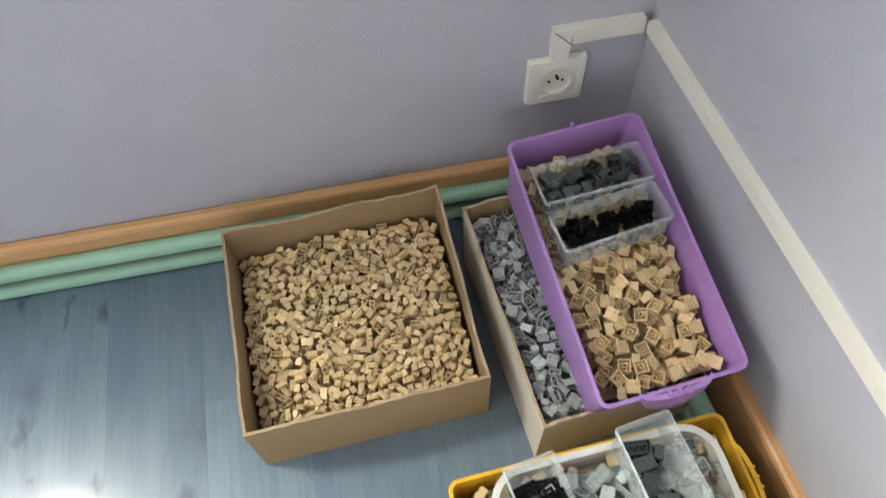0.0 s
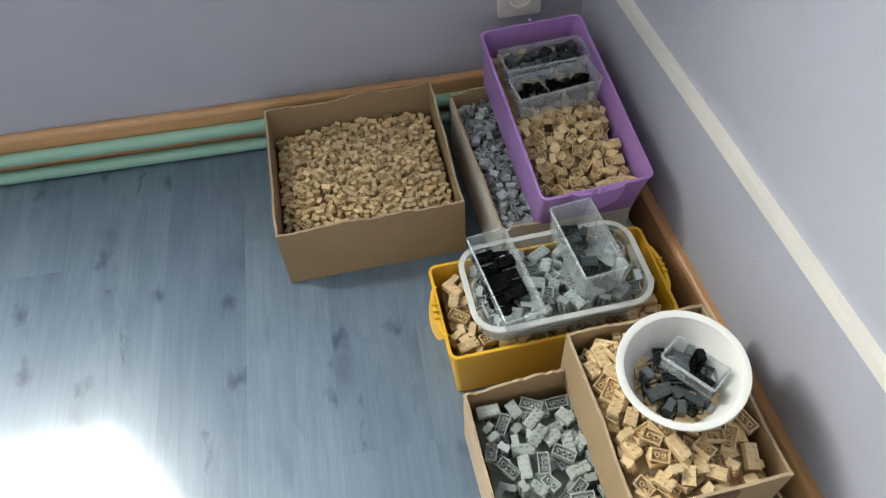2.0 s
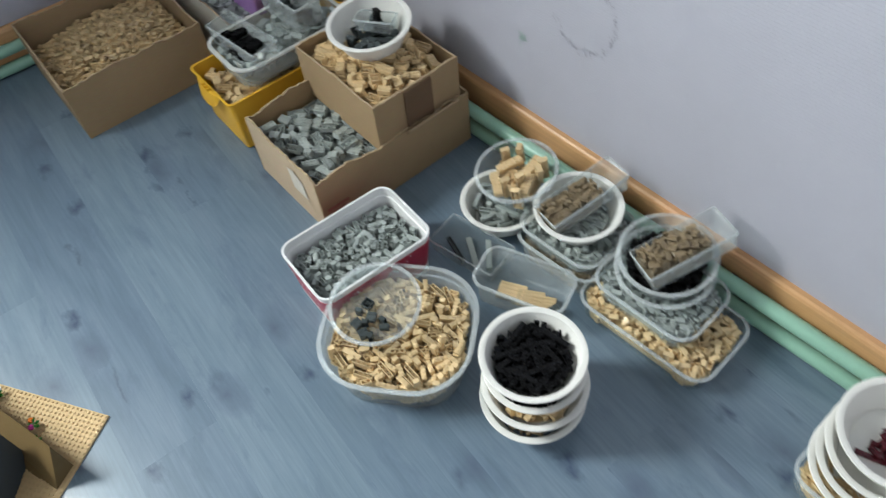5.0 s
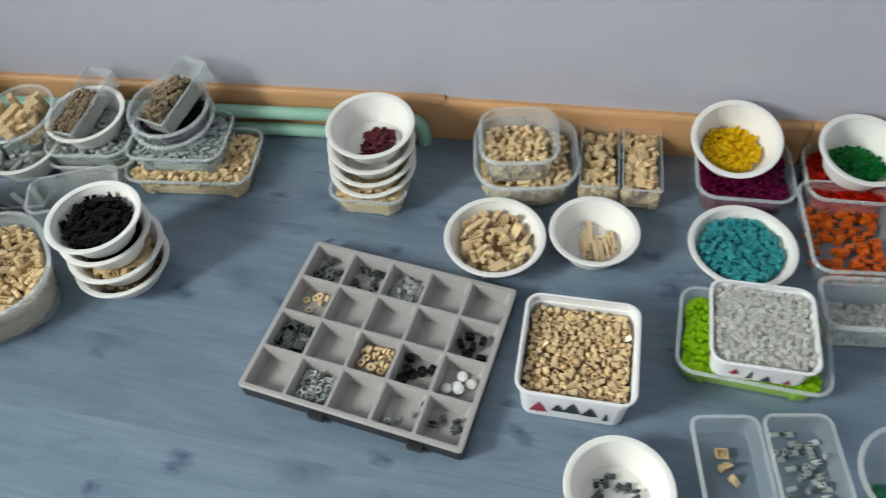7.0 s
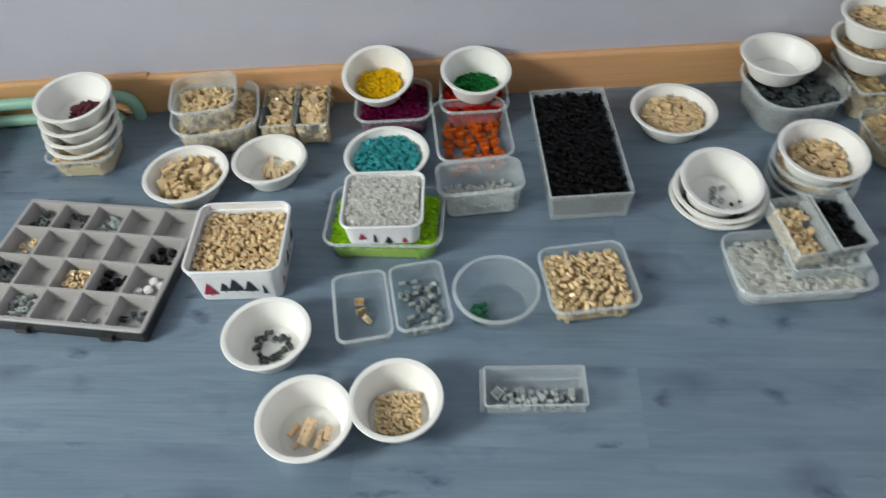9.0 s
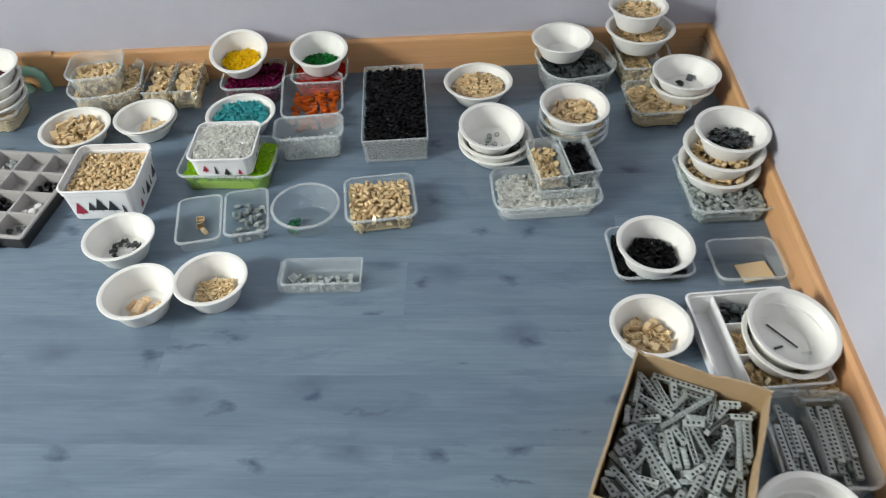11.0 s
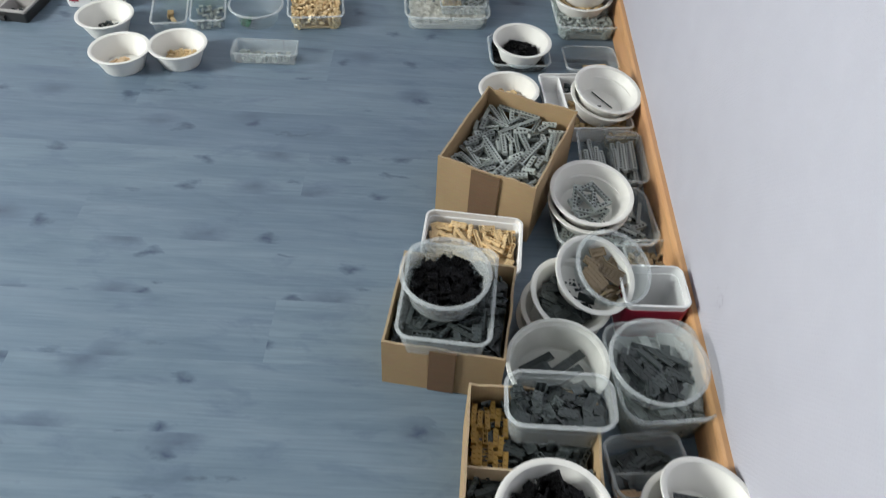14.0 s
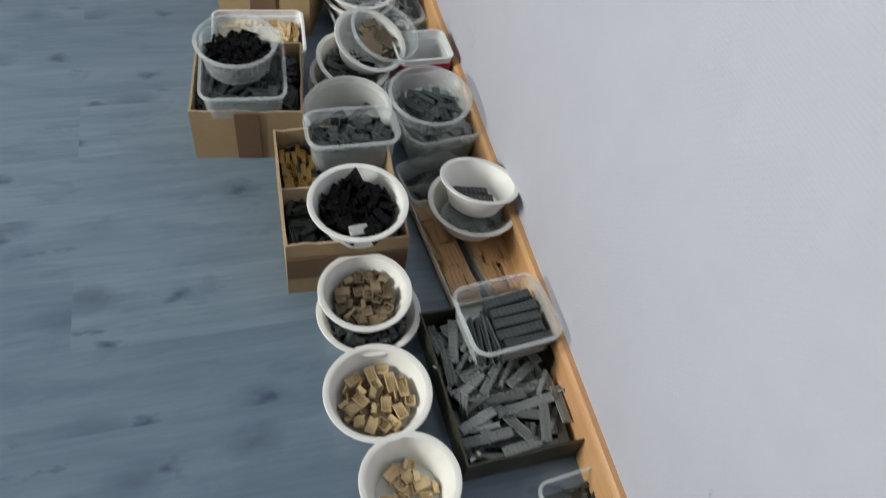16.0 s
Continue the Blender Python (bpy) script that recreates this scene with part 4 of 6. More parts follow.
q = on(pc, 0.006, 0.112, 0.118)
i = drawer(q, 0.060, 0.150, 0.05, 91, "small clear drawer of dark grey bricks", (0, 0), MILKY)
pile(i, 0.034, [(B22, 1)], DGREY, "dark grey square bricks in a small clear drawer", singles=60, limit=60, core=False, layers=2.2)
q = on(pc, 0.004, 0.045, 0.126)
i = drawer(q, 0.058, 0.148, 0.05, 95, "small clear drawer of black bricks", (0, 0), MILKY)
pile(i, 0.026, [(B22, 1)], BLACK, "black square bricks in a small clear drawer", singles=60, limit=40, core=False)

i = crate(0.202, -0.206, 0.13, 0.352, 0.172, 0.13, YELLOW, "yellow plastic storage crate full of tan bricks", rot=-1.0, ends="x")
pile(i, 0.104, [(B24, 5), (B23, 3)], TAN, "heap of tan bricks in a yellow crate", singles=120, limit=230, tilt=0.15)
i = tub(0.202, -0.214, 0.183, 0.272, 0.158, 0.055, -1.0, 0.035, 0.9, "milky plastic tray of light grey bricks", MILKY, FROST, lip=0.007)
pile(i, 0.044, [(B23, 4), (B24, 2), (B22, 2)], LGREY, "light grey bricks in a milky plastic tray", singles=170, limit=190, tilt=0.3)
i = drawer((0.125, -0.215, 0.214), 0.062, 0.158, 0.045, 6, "clear drawer of black bricks on grey bricks", mat=MILKY)
row = thing("brick_pile", i.m, "black bricks in rows in a clear drawer", "toy bricks")
for k in range(11):
    ob = new(B24, lib_mesh(B24, BLACK))
    ob.parent, ob.matrix_basis = row, pose(-0.012 + 0.023 * (k % 2) + rng.normal(0, 0.002), 0.052 - 0.0185 * (k // 2), 0.0085 + 0.010 * (k % 3 == 0), rng.normal(0, 3), rng.normal(0, 6), 90 + rng.normal(0, 6))
i = drawer((0.252, -0.200, 0.238), 0.066, 0.135, 0.06, 4, "tall clear drawer with a few dark grey bricks", mat=MILKY)
pile(i, 0.012, [(B23, 1), (B24, 1)], DGREY, "dark grey bricks in a tall clear drawer", singles=40, limit=12, core=False, poses=(0.2, 0.7, 0.1, 0))

i = carton(0.208, -0.466, 0, 0.360, 0.236, 0.14, 0, "low torn cardboard box of grey bricks", (0.135, 0.125, 0.14, 0.142), rough=0.009, tape=False, outer={3: CARD_PALE})
low_box = bpy.data.objects[[o.name for o in scene.objects if o.name.startswith("cardboard_box")][-1]]
part("label_patch", G().add([(-0.1822, y, z) for y, z in ((-0.075, 0.062), (-0.028, 0.060), (-0.022, 0.112), (-0.040, 0.118), (-0.068, 0.104))], [(4, 3, 2, 1, 0)]), CARD_WHITE, low_box, "torn white paper label", False)
for z, x0, x1 in ((0.030, -0.170, -0.118), (0.042, -0.170, -0.128), (0.054, -0.170, -0.122)):
    part("print_bar", G().box(x0, x1, -0.1200, -0.1185, z, z + 0.007), FADED, low_box, "faded red print", False)
flap = part("torn_flap", torn_panel(0.120, 0.016, 0.020, 0.003, 0.006, 3), [CARD, CARD_EDGE], low_box, "bent torn flap", False)
flap.matrix_basis = pose(0.085, -0.1215, 0.122, 38, 0, 0)
pile(i, 0.100, [(B23, 4), (B24, 5)], LGREY, "heap of grey bricks in a torn cardboard box", singles=170, limit=330, lean=(-0.04, 0))
i = carton(0.274, -0.457, 0.108, 0.196, 0.246, 0.108, 0, "brown cardboard box of tan bricks on another box", (0.108, 0.108, 0.105, 0.11), rough=0.003, tape_w=0.062)
pile(i, 0.094, [(B24, 6), (B23, 3)], TAN, "heap of large tan bricks in a cardboard box", singles=200, limit=290, dome=0.020, tilt=0.35)
i = bowl(0.282, -0.442, 0.270, 0.160, 0.058, (2, -4), "white plastic bowl of dark grey bricks on tan bricks")
pile(i, 0.022, [(B24, 1)], DGREY, "dark grey bricks in a white bowl", singles=40, limit=34, poses=(0.2, 0.5, 0.2, 0.1))
i = drawer((0.300, -0.440, 0.272), 0.045, 0.075, 0.025, 35, "tiny clear box of black bricks in a bowl", (0, 10), ribs=False)
pile(i, 0.010, [(B24, 1)], BLACK, "black bricks in a tiny clear box", singles=9, limit=6, core=False)

# ---- along the east wall ----
i = tub(0.018, -0.712, 0.108, 0.226, 0.152, 0.108, -3, 0.022, 0.9, "white-lined red printed tub of grey bricks", WHITE, WHITE, lip=0.003)
band = G().loft([rrect(0.2065, 0.1325, 0.02, 0.012), rrect(0.2215, 0.1475, 0.022, 0.092), rrect(0.2195, 0.1455, 0.022, 0.0925), rrect(0.2045, 0.1305, 0.02, 0.0115), rrect(0.2065, 0.1325, 0.02, 0.012)])
part("printed_band", band, RED, i.root, "dark red snowflake print")
for k in range(64):
    side, u, z, q = k % 4, rng.uniform(-0.42, 0.42), rng.uniform(0.020, 0.086), rng.uniform(0.0012, 0.0026)
    grow = (z - 0.012) / 0.08 * 0.0075
    px, py = ((u * 0.19, -0.0664 - grow), (u * 0.19, 0.0664 + grow), (-0.1034 - grow, u * 0.12), (0.1034 + grow, u * 0.12))[side]
    ox, oy = ((0, -0.0006), (0, 0.0006), (-0.0006, 0), (0.0006, 0))[side]
    wx, wy = (1, 0.2) if side < 2 else (0.2, 1)
    dot = [[(px + o * ox + r * wx * math.cos(j * 1.047), py + o * oy + r * wy * math.cos(j * 1.047), z + r * math.sin(j * 1.047)) for j in range(6)] for o, r in ((0, q), (1, q * 0.8))]
    part("snow_dot", G().loft(dot, True, True), WHITE, i.root, smooth=False)
pile(i, 0.070, [(B12, 6), ("brick_one_by_three", 2)], LGREY, "narrow light grey bricks in a white tub", singles=180, limit=300)
i = bowl(0.280, -0.792, 0.068, 0.150, 0.052, label="white plastic bowl of long grey bricks beside the pipe")
pile(i, 0.030, [("long_brick", 3), ("brick_one_by_four", 2)], LGREY, "long narrow grey bricks in a white bowl", singles=60, limit=45)
i = round_tub(0.310, -0.799, 0.130, 0.148, 0.048, (-3, -6), "clear round tub of tan bricks on a bowl")
pile(i, 0.034, [("broad_brick", 1)], TAN, "long tan bricks in a clear round tub", singles=40, limit=18, core=False, layers=3, poses=(0.6, 0.2, 0.2, 0), tilt=0.3)

i = tub(0.325, -0.935, 0.058, 0.155, 0.175, 0.058, 5, 0.03, 0.9, "clear food tub of brick parts under a bowl", MILKY)
pile(i, 0.040, [("small_plate", 1), ("tile", 1)], DTAN, "small dark tan plates in a clear tub", singles=60, limit=120, side=True)
i = tub(0.330, -0.930, 0.082, 0.150, 0.168, 0.046, 5, 0.03, 0.9, "milky tub of grey pieces in a stack", MILKY)
pile(i, 0.032, [("small_plate", 1), ("tile", 1)], LGREY, "small grey pieces in a milky tub", singles=30, limit=110, side=True)
i = bowl(0.335, -0.925, 0.117, 0.153, 0.05, (0, -3), "white plastic bowl of grey plates in a stack")
pile(i, 0.022, [("small_plate", 1), ("square_plate", 1)], LGREY, "small grey plates in a white bowl", singles=70, limit=80)
i = drawer((0.348, -0.918, 0.139), 0.058, 0.160, 0.042, -98, "clear drawer of dark tan plates across a bowl", (9, 0), MILKY)
i = Inside(i.m @ Matrix.Translation((0, -0.026, 0)), False, (0.050, 0.106), (0.052, 0.110), 0.042, 0.003)
pile(i, 0.036, [("small_plate", 1)], DTAN, "dark tan plates in rows in a clear drawer", singles=110, limit=170, order=0.0, tilt=0.1)

i = tub(0.313, -1.135, 0.052, 0.152, 0.250, 0.052, 4, 0.03, 0.9, "large clear tub of tan pieces by the skirting")
pile(i, 0.042, [("slope", 2), ("tile", 1), (B12, 1)], TAN, "small tan sloped pieces in a clear tub", singles=90, limit=330, side=True)
i = tub(0.325, -1.115, 0.092, 0.140, 0.190, 0.045, 4, 0.03, 0.9, "clear tub of grey pieces in a stack")
pile(i, 0.032, [("tile", 1), ("small_plate", 1)], LGREY, "small grey pieces in a clear tub", singles=60, limit=200, side=True)
round_tub(0.342, -1.103, 0.118, 0.158, 0.042, (0, -4), "clear round tub nested in a stack", MILKY)
i = round_tub(0.346, -1.100, 0.142, 0.155, 0.046, (0, -5), "clear round tub of black pieces in a stack", MILKY)
pile(i, 0.020, [("small_plate", 1), ("bar", 1)], BLACK, "small black pieces in a clear round tub", singles=60, limit=110)
i = drawer((0.358, -1.113, 0.171), 0.066, 0.150, 0.040, -110, "clear drawer heaped with dark tan plates", (14, -6), MILKY)
i = Inside(i.m @ Matrix.Translation((0, -0.018, 0)), False, (0.056, 0.106), (0.058, 0.110), 0.040, 0.003)
pile(i, 0.038, [("square_plate", 2), ("small_plate", 2), ("tile", 1)], DTAN, "dark tan plates heaped in a clear drawer", singles=100, limit=170, dome=0.010)

i = tub(-0.028, -0.884, 0.092, 0.236, 0.250, 0.092, 40, 0.085, 0.86, "large milky tub full of tan bricks", MILKY, lip=0.006)
pile(i, 0.068, [(B12, 2), ("brick_one_by_three", 2), ("brick_one_by_four", 2)], TAN, "heap of narrow tan bricks in a milky tub", singles=200, limit=420, side=True)
i = round_tub(-0.036, -0.838, 0.114, 0.150, 0.028, (2, -4), "clear round lid holding bricks on a tub")
pile(i, 0.008, [(B12, 1), (B22, 1)], DGREY, "a few dark grey bricks in a round lid", singles=20, limit=9, core=False, spot=(-0.028, -0.01, 0.028, 0.028), layers=1)
i = drawer((0.190, -0.810, 0.036), 0.076, 0.140, 0.034, 11, "clear drawer with long grey bricks on the floor")
for k, (dx, dy, rz, mt) in enumerate(((-0.014, 0.026, -26, DGREY), (0.000, 0.000, -40, LGREY), (0.012, -0.028, -52, LGREY))):
    ob = new("long_brick", lib_mesh("row_brick", mt))
    ob.matrix_world = i.m @ pose(dx, dy, 0.0072, 0, 180 if k == 0 else 90, rz)
    tagged(ob, "long narrow grey brick in a clear drawer", "toy brick", "long bricks in a drawer")
i = tub(0.192, -0.942, 0.062, 0.094, 0.168, 0.062, 22, 0.022, 0.88, "milky food tub with a stack of plates", MILKY)
row = thing("brick_pile", i.m, "tan and dark tan plates stacked flat in a milky tub", "toy bricks")
for k in range(9):
    ob = new("wide_plate", lib_mesh("wide_plate", TAN if k in (6, 7, 8) else DTAN))
    ob.parent, ob.matrix_basis = row, pose(-0.004 + rng.normal(0, 0.002), (0.022, -0.006, -0.034)[k % 3] + rng.normal(0, 0.002), 0.0045 + 0.0038 * (k // 3), rng.normal(0, 1), rng.normal(0, 2), 8 + rng.normal(0, 4))
ob = new("plate", lib_mesh("plate", DGREY))
ob.parent, ob.matrix_basis = row, pose(-0.016, -0.056, 0.0175, 4, 0, 62)
for k, (x, y, z, d, lab, mt, kinds, lv) in enumerate((
        (0.062, -1.094, 0.042, 0.164, "white plastic bowl at the foot of a stack", DTAN, [("small_plate", 1)], 0.022),
        (0.068, -1.092, 0.074, 0.164, "white plastic bowl of tan pieces in a stack", TAN, [("slope", 1), ("tile", 1)], 0.030),
        (0.070, -1.088, 0.112, 0.154, "white plastic bowl of black pieces in a stack", BLACK, [("small_plate", 1)], 0.026),
        (0.068, -1.086, 0.150, 0.157, "white plastic bowl of long black pieces on a stack", BLACK, [("strip_plate", 1), ("long_tile", 1), ("small_plate", 1)], 0.036))):
    i = bowl(x, y, z, d, 0.05, label=lab)
    pile(i, lv, kinds, mt, "loose pieces in a stacked white bowl", singles=40, limit=90)

i = tub(0.300, -1.490, 0.052, 0.140, 0.145, 0.052, 0, 0.028, 0.9, "clear tub of tan pieces under bowls")
pile(i, 0.040, [("small_plate", 1), ("tile", 1)], TAN, "small tan pieces in a clear tub", singles=40, limit=160, side=True)
for k, (x, z, lab) in enumerate(((0.312, 0.066, "white plastic bowl in a nested stack"), (0.318, 0.088, "white plastic bowl nested in a stack"), (0.326, 0.112, "white plastic bowl in a leaning stack"), (0.335, 0.142, "white plastic bowl of dark red pieces on a stack"))):
    i = bowl(x, -1.490, z, 0.160, 0.05, (0, -4), lab)
pile(i, 0.012, [("clip", 1), ("small_plate", 1), ("strip_plate", 0.5)], DRED, "dark red pieces in a white bowl", singles=60, limit=46, core=False, spot=(-0.004, -0.012, 0.028, 0.026), layers=3, dome=0.008)

i = tub(0.368, -1.765, 0.075, 0.190, 0.190, 0.075, 8, 0.055, 0.86, "milky square tub of tan arches", MILKY)
pile(i, 0.050, [("arch", 2), ("slope", 1), ("wide_arch", 1)], TAN, "tan arch pieces in a milky tub", singles=60, limit=190, side=True)
i = tub(0.362, -1.752, 0.118, 0.142, 0.142, 0.062, 8, 0.035, 0.86, "small milky square tub of tan pieces", MILKY)
pile(i, 0.030, [("arch", 1), ("slope", 1)], TAN, "tan pieces in a small milky tub", singles=60, limit=110)
for yy in (-1.899, -1.974):
    i = drawer((0.382, yy, 0.062), 0.155, 0.070, 0.06, 1, "clear drawer of tan pieces by the skirting")
    pile(i, 0.045, [("slope", 2), ("wide_slope", 2), ("arch", 1)], TAN, "tan sloped pieces in a clear drawer", singles=60, limit=170, side=True, dome=0.006)
i = bowl(0.184, -1.731, 0.050, 0.174, 0.05, label="white plastic bowl of tan wedge bricks")
pile(i, 0.034, [("wide_arch", 2), ("steep_slope", 2), ("arch", 1)], TAN, "tan arches and wedge bricks in a white bowl", singles=60, limit=70)
bowl(0.222, -1.897, 0.040, 0.152, 0.04, label="white plastic bowl under another")
i = bowl(0.214, -1.897, 0.052, 0.153, 0.05, label="white plastic bowl with thin tan bars")
pile(i, 0.012, [("bar", 3), ("long_tile", 1)], TAN, "thin tan bars in a white bowl", singles=40, limit=30, core=False, order=0.3, spot=(-0.01, 0, 0.03, 0.026), layers=3)

i = tub(0.378, -2.150, 0.06, 0.150, 0.168, 0.06, 0, 0.03, 0.88, "clear tub of magenta see-through pieces")
pile(i, 0.048, [("small_plate", 1), ("round_plate", 1)], T_PINK, "magenta see-through pieces in a clear tub", singles=60, limit=230, side=True)
i = bowl(0.384, -2.122, 0.125, 0.152, 0.055, (0, -17), "white plastic bowl of yellow pieces, tilted")
pile(i, 0.020, [("round_plate", 3), ("cone", 1), ("small_plate", 1)], T_YELLOW, "see-through yellow pieces in a white bowl", singles=120, limit=190, layers=0.9, tilt=0.12, lean=(-0.25, 0))
i = tub(0.388, -2.325, 0.06, 0.140, 0.150, 0.06, 0, 0.03, 0.88, "clear tub of red see-through pieces")
pile(i, 0.045, [("small_plate", 1), ("round_plate", 1)], T_RED, "red see-through pieces in a clear tub", singles=50, limit=180, side=True)
i = bowl(0.386, -2.331, 0.119, 0.151, 0.055, (3, -8), "white plastic bowl of green pieces, tilted")
pile(i, 0.016, [("round_plate", 3), ("cone", 1)], T_GREEN, "see-through green pieces in a white bowl", singles=110, limit=130, layers=0.9, tilt=0.12, lean=(-0.35, -0.05))
i = bowl(0.212, -2.138, 0.05, 0.175, 0.048, label="white plastic bowl of teal see-through bricks")
pile(i, 0.036, [("small_brick", 2), ("small_plate", 2), ("slope", 1)], T_TEAL, "see-through teal bricks in a white bowl", singles=130, limit=150, layers=0.9, tilt=0.12)
i = tub(0.266, -2.315, 0.062, 0.190, 0.158, 0.06, 4, 0.025, 0.9, "clear tub with scattered orange pieces", tilt=(0, -3))
pile(i, 0.012, [(B12, 1)], T_ORANGE, "see-through orange bricks in rows in a clear tub", singles=110, limit=80, core=False, lean=(-0.02, -0.10), order=0.1, tilt=0.05, layers=1.2)
i = tub(0.104, -2.322, 0.074, 0.098, 0.168, 0.074, 4, 0.018, 0.86, "milky plastic tub of clear pieces", MILKY, lip=0.006)
pile(i, 0.022, [("round_plate", 1), ("cone", 1)], T_CLEAR, "colourless see-through pieces in a milky tub", singles=80, limit=150)
i = tub(0.205, -2.526, 0.07, 0.330, 0.158, 0.07, 1, 0.004, 0.95, "long frosted box full of black pieces", MILKY, lip=0.001)
pile(i, 0.060, [("clip", 4), ("small_plate", 2), ("tile", 1)], BLACK, "heap of small black pieces in a frosted box", singles=200, limit=700, dome=0.006)


def tree_tub(x, y, z, w, l, h, rot, label):
    """A white square tub printed all round with small dark trees."""
    i = tub(x, y, z, w, l, h, rot, 0.02, 0.9, label, WHITE, WHITE, lip=0.003)
    dw = 0.1 * (min(w, l) - 0.006)
    for side in range(4):
        wid = (w if side % 2 == 0 else l) - 0.006
        dep = (l if side % 2 == 0 else w) - 0.006
        n = 5 if wid > 0.16 else 4
        for k in range(n):
            u = (k + 0.5 + rng.uniform(-0.12, 0.12)) / n * (wid - dw - 0.03) - (wid - dw - 0.03) / 2
            th = h * rng.uniform(0.22, 0.42)
            z0 = h * rng.uniform(0.10, 0.36)
            kind = rng.integers(3)
            hw = th * (0.38 if kind < 2 else 0.22)

            def spot(a, zz):
                off = dep / 2 - dw / 2 + dw / 2 * (zz / h) / 0.82 * 0.82 + 0.0006
                p = (a, -off, zz)
                return [(p[0], p[1], p[2]), (-p[1], p[0], p[2]), (-p[0], -p[1], p[2]), (p[1], -p[0], p[2])][side]
            g = G()
            if kind < 2:
                g.add([spot(u - hw, z0), spot(u + hw, z0), spot(u, z0 + th)], [(0, 1, 2)])
                g.add([spot(u - 0.001, z0 - 0.004), spot(u + 0.001, z0 - 0.004), spot(u + 0.001, z0), spot(u - 0.001, z0)], [(0, 1, 2, 3)])
            else:
                for b in range(4):
                    zz, ww = z0 + th * b / 4, hw * (1 - b / 5)
                    g.add([spot(u - ww, zz + 0.002), spot(u, zz), spot(u + ww, zz + 0.002), spot(u, zz + th / 4 + 0.003)], [(0, 1, 2, 3)])
            part("tree_print", g, RED if kind == 1 and k % 3 == 0 else PRINT, i.root, smooth=False)
    return i


i = tree_tub(-0.038, -1.883, 0.09, 0.172, 0.172, 0.09, -1.5, "white tree-printed square tub of tan pieces")
pile(i, 0.068, [("round_plate", 1), ("small_brick", 1), ("slope", 1.5), ("cone", 0.5)], TAN, "small tan pieces in a printed tub", singles=250, limit=420)
i = tub(0.033, -2.141, 0.052, 0.158, 0.222, 0.052, -5, 0.025, 0.9, "clear tub of lime see-through pieces")
pile(i, 0.036, [("small_plate", 1), ("round_plate", 1)], T_LIME, "lime see-through pieces in a clear tub", singles=120, limit=330, layers=0.9, tilt=0.12, side=True)
i = tree_tub(0.026, -2.142, 0.102, 0.147, 0.150, 0.056, -2, "white tree-printed tub of clear pieces")
pile(i, 0.050, [("round_plate", 2), ("small_plate", 1), ("cone", 1)], T_CLEAR, "colourless see-through pieces in a printed tub", singles=200, limit=340, layers=0.9, tilt=0.12)
i = bowl(-0.224, -1.950, 0.05, 0.150, 0.052, label="white plastic bowl with a ring of grey pieces")
for k in range(26):
    a = 2 * math.pi * k / 26 + rng.normal(0, 0.1)
    rr = 0.026 + rng.normal(0, 0.004)
    ob = new("bracket", lib_mesh("clip", DGREY))
    ob.matrix_world = i.m @ Matrix.Translation((rr * math.cos(a), rr * math.sin(a), 0.0085)) @ turned(rng.choice(3), rng.uniform(0, 6), 0.3, 1)
    tagged(ob, "small dark grey bracket piece in a bowl", "toy piece", "grey bracket pieces")
i = tub(-0.165, -2.104, 0.036, 0.150, 0.098, 0.036, 8, 0.014, 0.9, "small clear tray with two tan pieces")
pile(i, 0.010, [("wide_slope", 1), ("slope", 1)], TAN, "two tan pieces in a small clear tray", singles=9, limit=3, core=False, layers=1, spot=(-0.01, 0, 0.04, 0.012))
i = tub(-0.148, -2.204, 0.036, 0.148, 0.098, 0.036, 8, 0.014, 0.9, "small clear tray of grey hinge pieces")
pile(i, 0.007, [("tube_piece", 1), ("clip", 2)], LGREY, "grey hinge pieces in a small clear tray", singles=50, limit=34, core=False, layers=1.5, order=0.2)
i = round_tub(-0.155, -2.336, 0.052, 0.150, 0.052, label="clear round tub with a few green pieces", base=0.72)
pile(i, 0.008, [("tile", 1), ("clip", 1)], DGREEN, "dark green pieces in a clear round tub", singles=30, limit=16, core=False, layers=2, spot=(-0.022, 0.032, 0.02, 0.012))
i = tub(-0.134, -2.496, 0.047, 0.152, 0.156, 0.047, 5, 0.02, 0.9, "clear square tub of tan tube pieces")
pile(i, 0.036, [("tube_piece", 4), ("slope", 1)], TAN, "tan tube pieces in a clear tub", singles=200, limit=330, side=True, poses=(0.15, 0.1, 0.45, 0.3))
i = bowl(0.305, -2.742, 0.052, 0.179, 0.05, label="white plastic bowl of tan plates")
pile(i, 0.030, [("small_plate", 2), ("square_plate", 2), ("round_plate", 1)], TAN, "tan plates in a white bowl", singles=120, limit=170)
i = bowl(-0.386, -2.030, 0.052, 0.150, 0.055, label="white plastic bowl of peach pieces")
row = thing("brick_pile", i.m, "pale peach ribbed pieces in a white bowl", "toy bricks")
for key, dx, dy, z, rz in ((B24, 0.004, 0.004, 0.010, 82), (B24, -0.012, -0.001, 0.0195, 88), ("brick_one_by_three", -0.004, 0.024, 0.010, 76), ("brick_one_by_four", -0.010, -0.020, 0.010, 94), ("brick_one_by_three", 0.004, -0.029, 0.010, 98), ("small_plate", -0.026, 0.012, 0.008, 60)):
    ob = new(key, lib_mesh(key, PEACH))
    ob.parent, ob.matrix_basis = row, pose(dx, dy, z, rng.normal(0, 3), rng.normal(0, 3), rz)
i = bowl(-0.361, -2.168, 0.052, 0.147, 0.055, label="white plastic bowl of tiny tan pieces")
pile(i, 0.014, [("tiny_peg", 3), ("tiny_clip", 1)], TAN, "tiny tan pieces in a white bowl", singles=160, limit=300, core=False, layers=3, spot=(-0.004, 0, 0.034, 0.034))
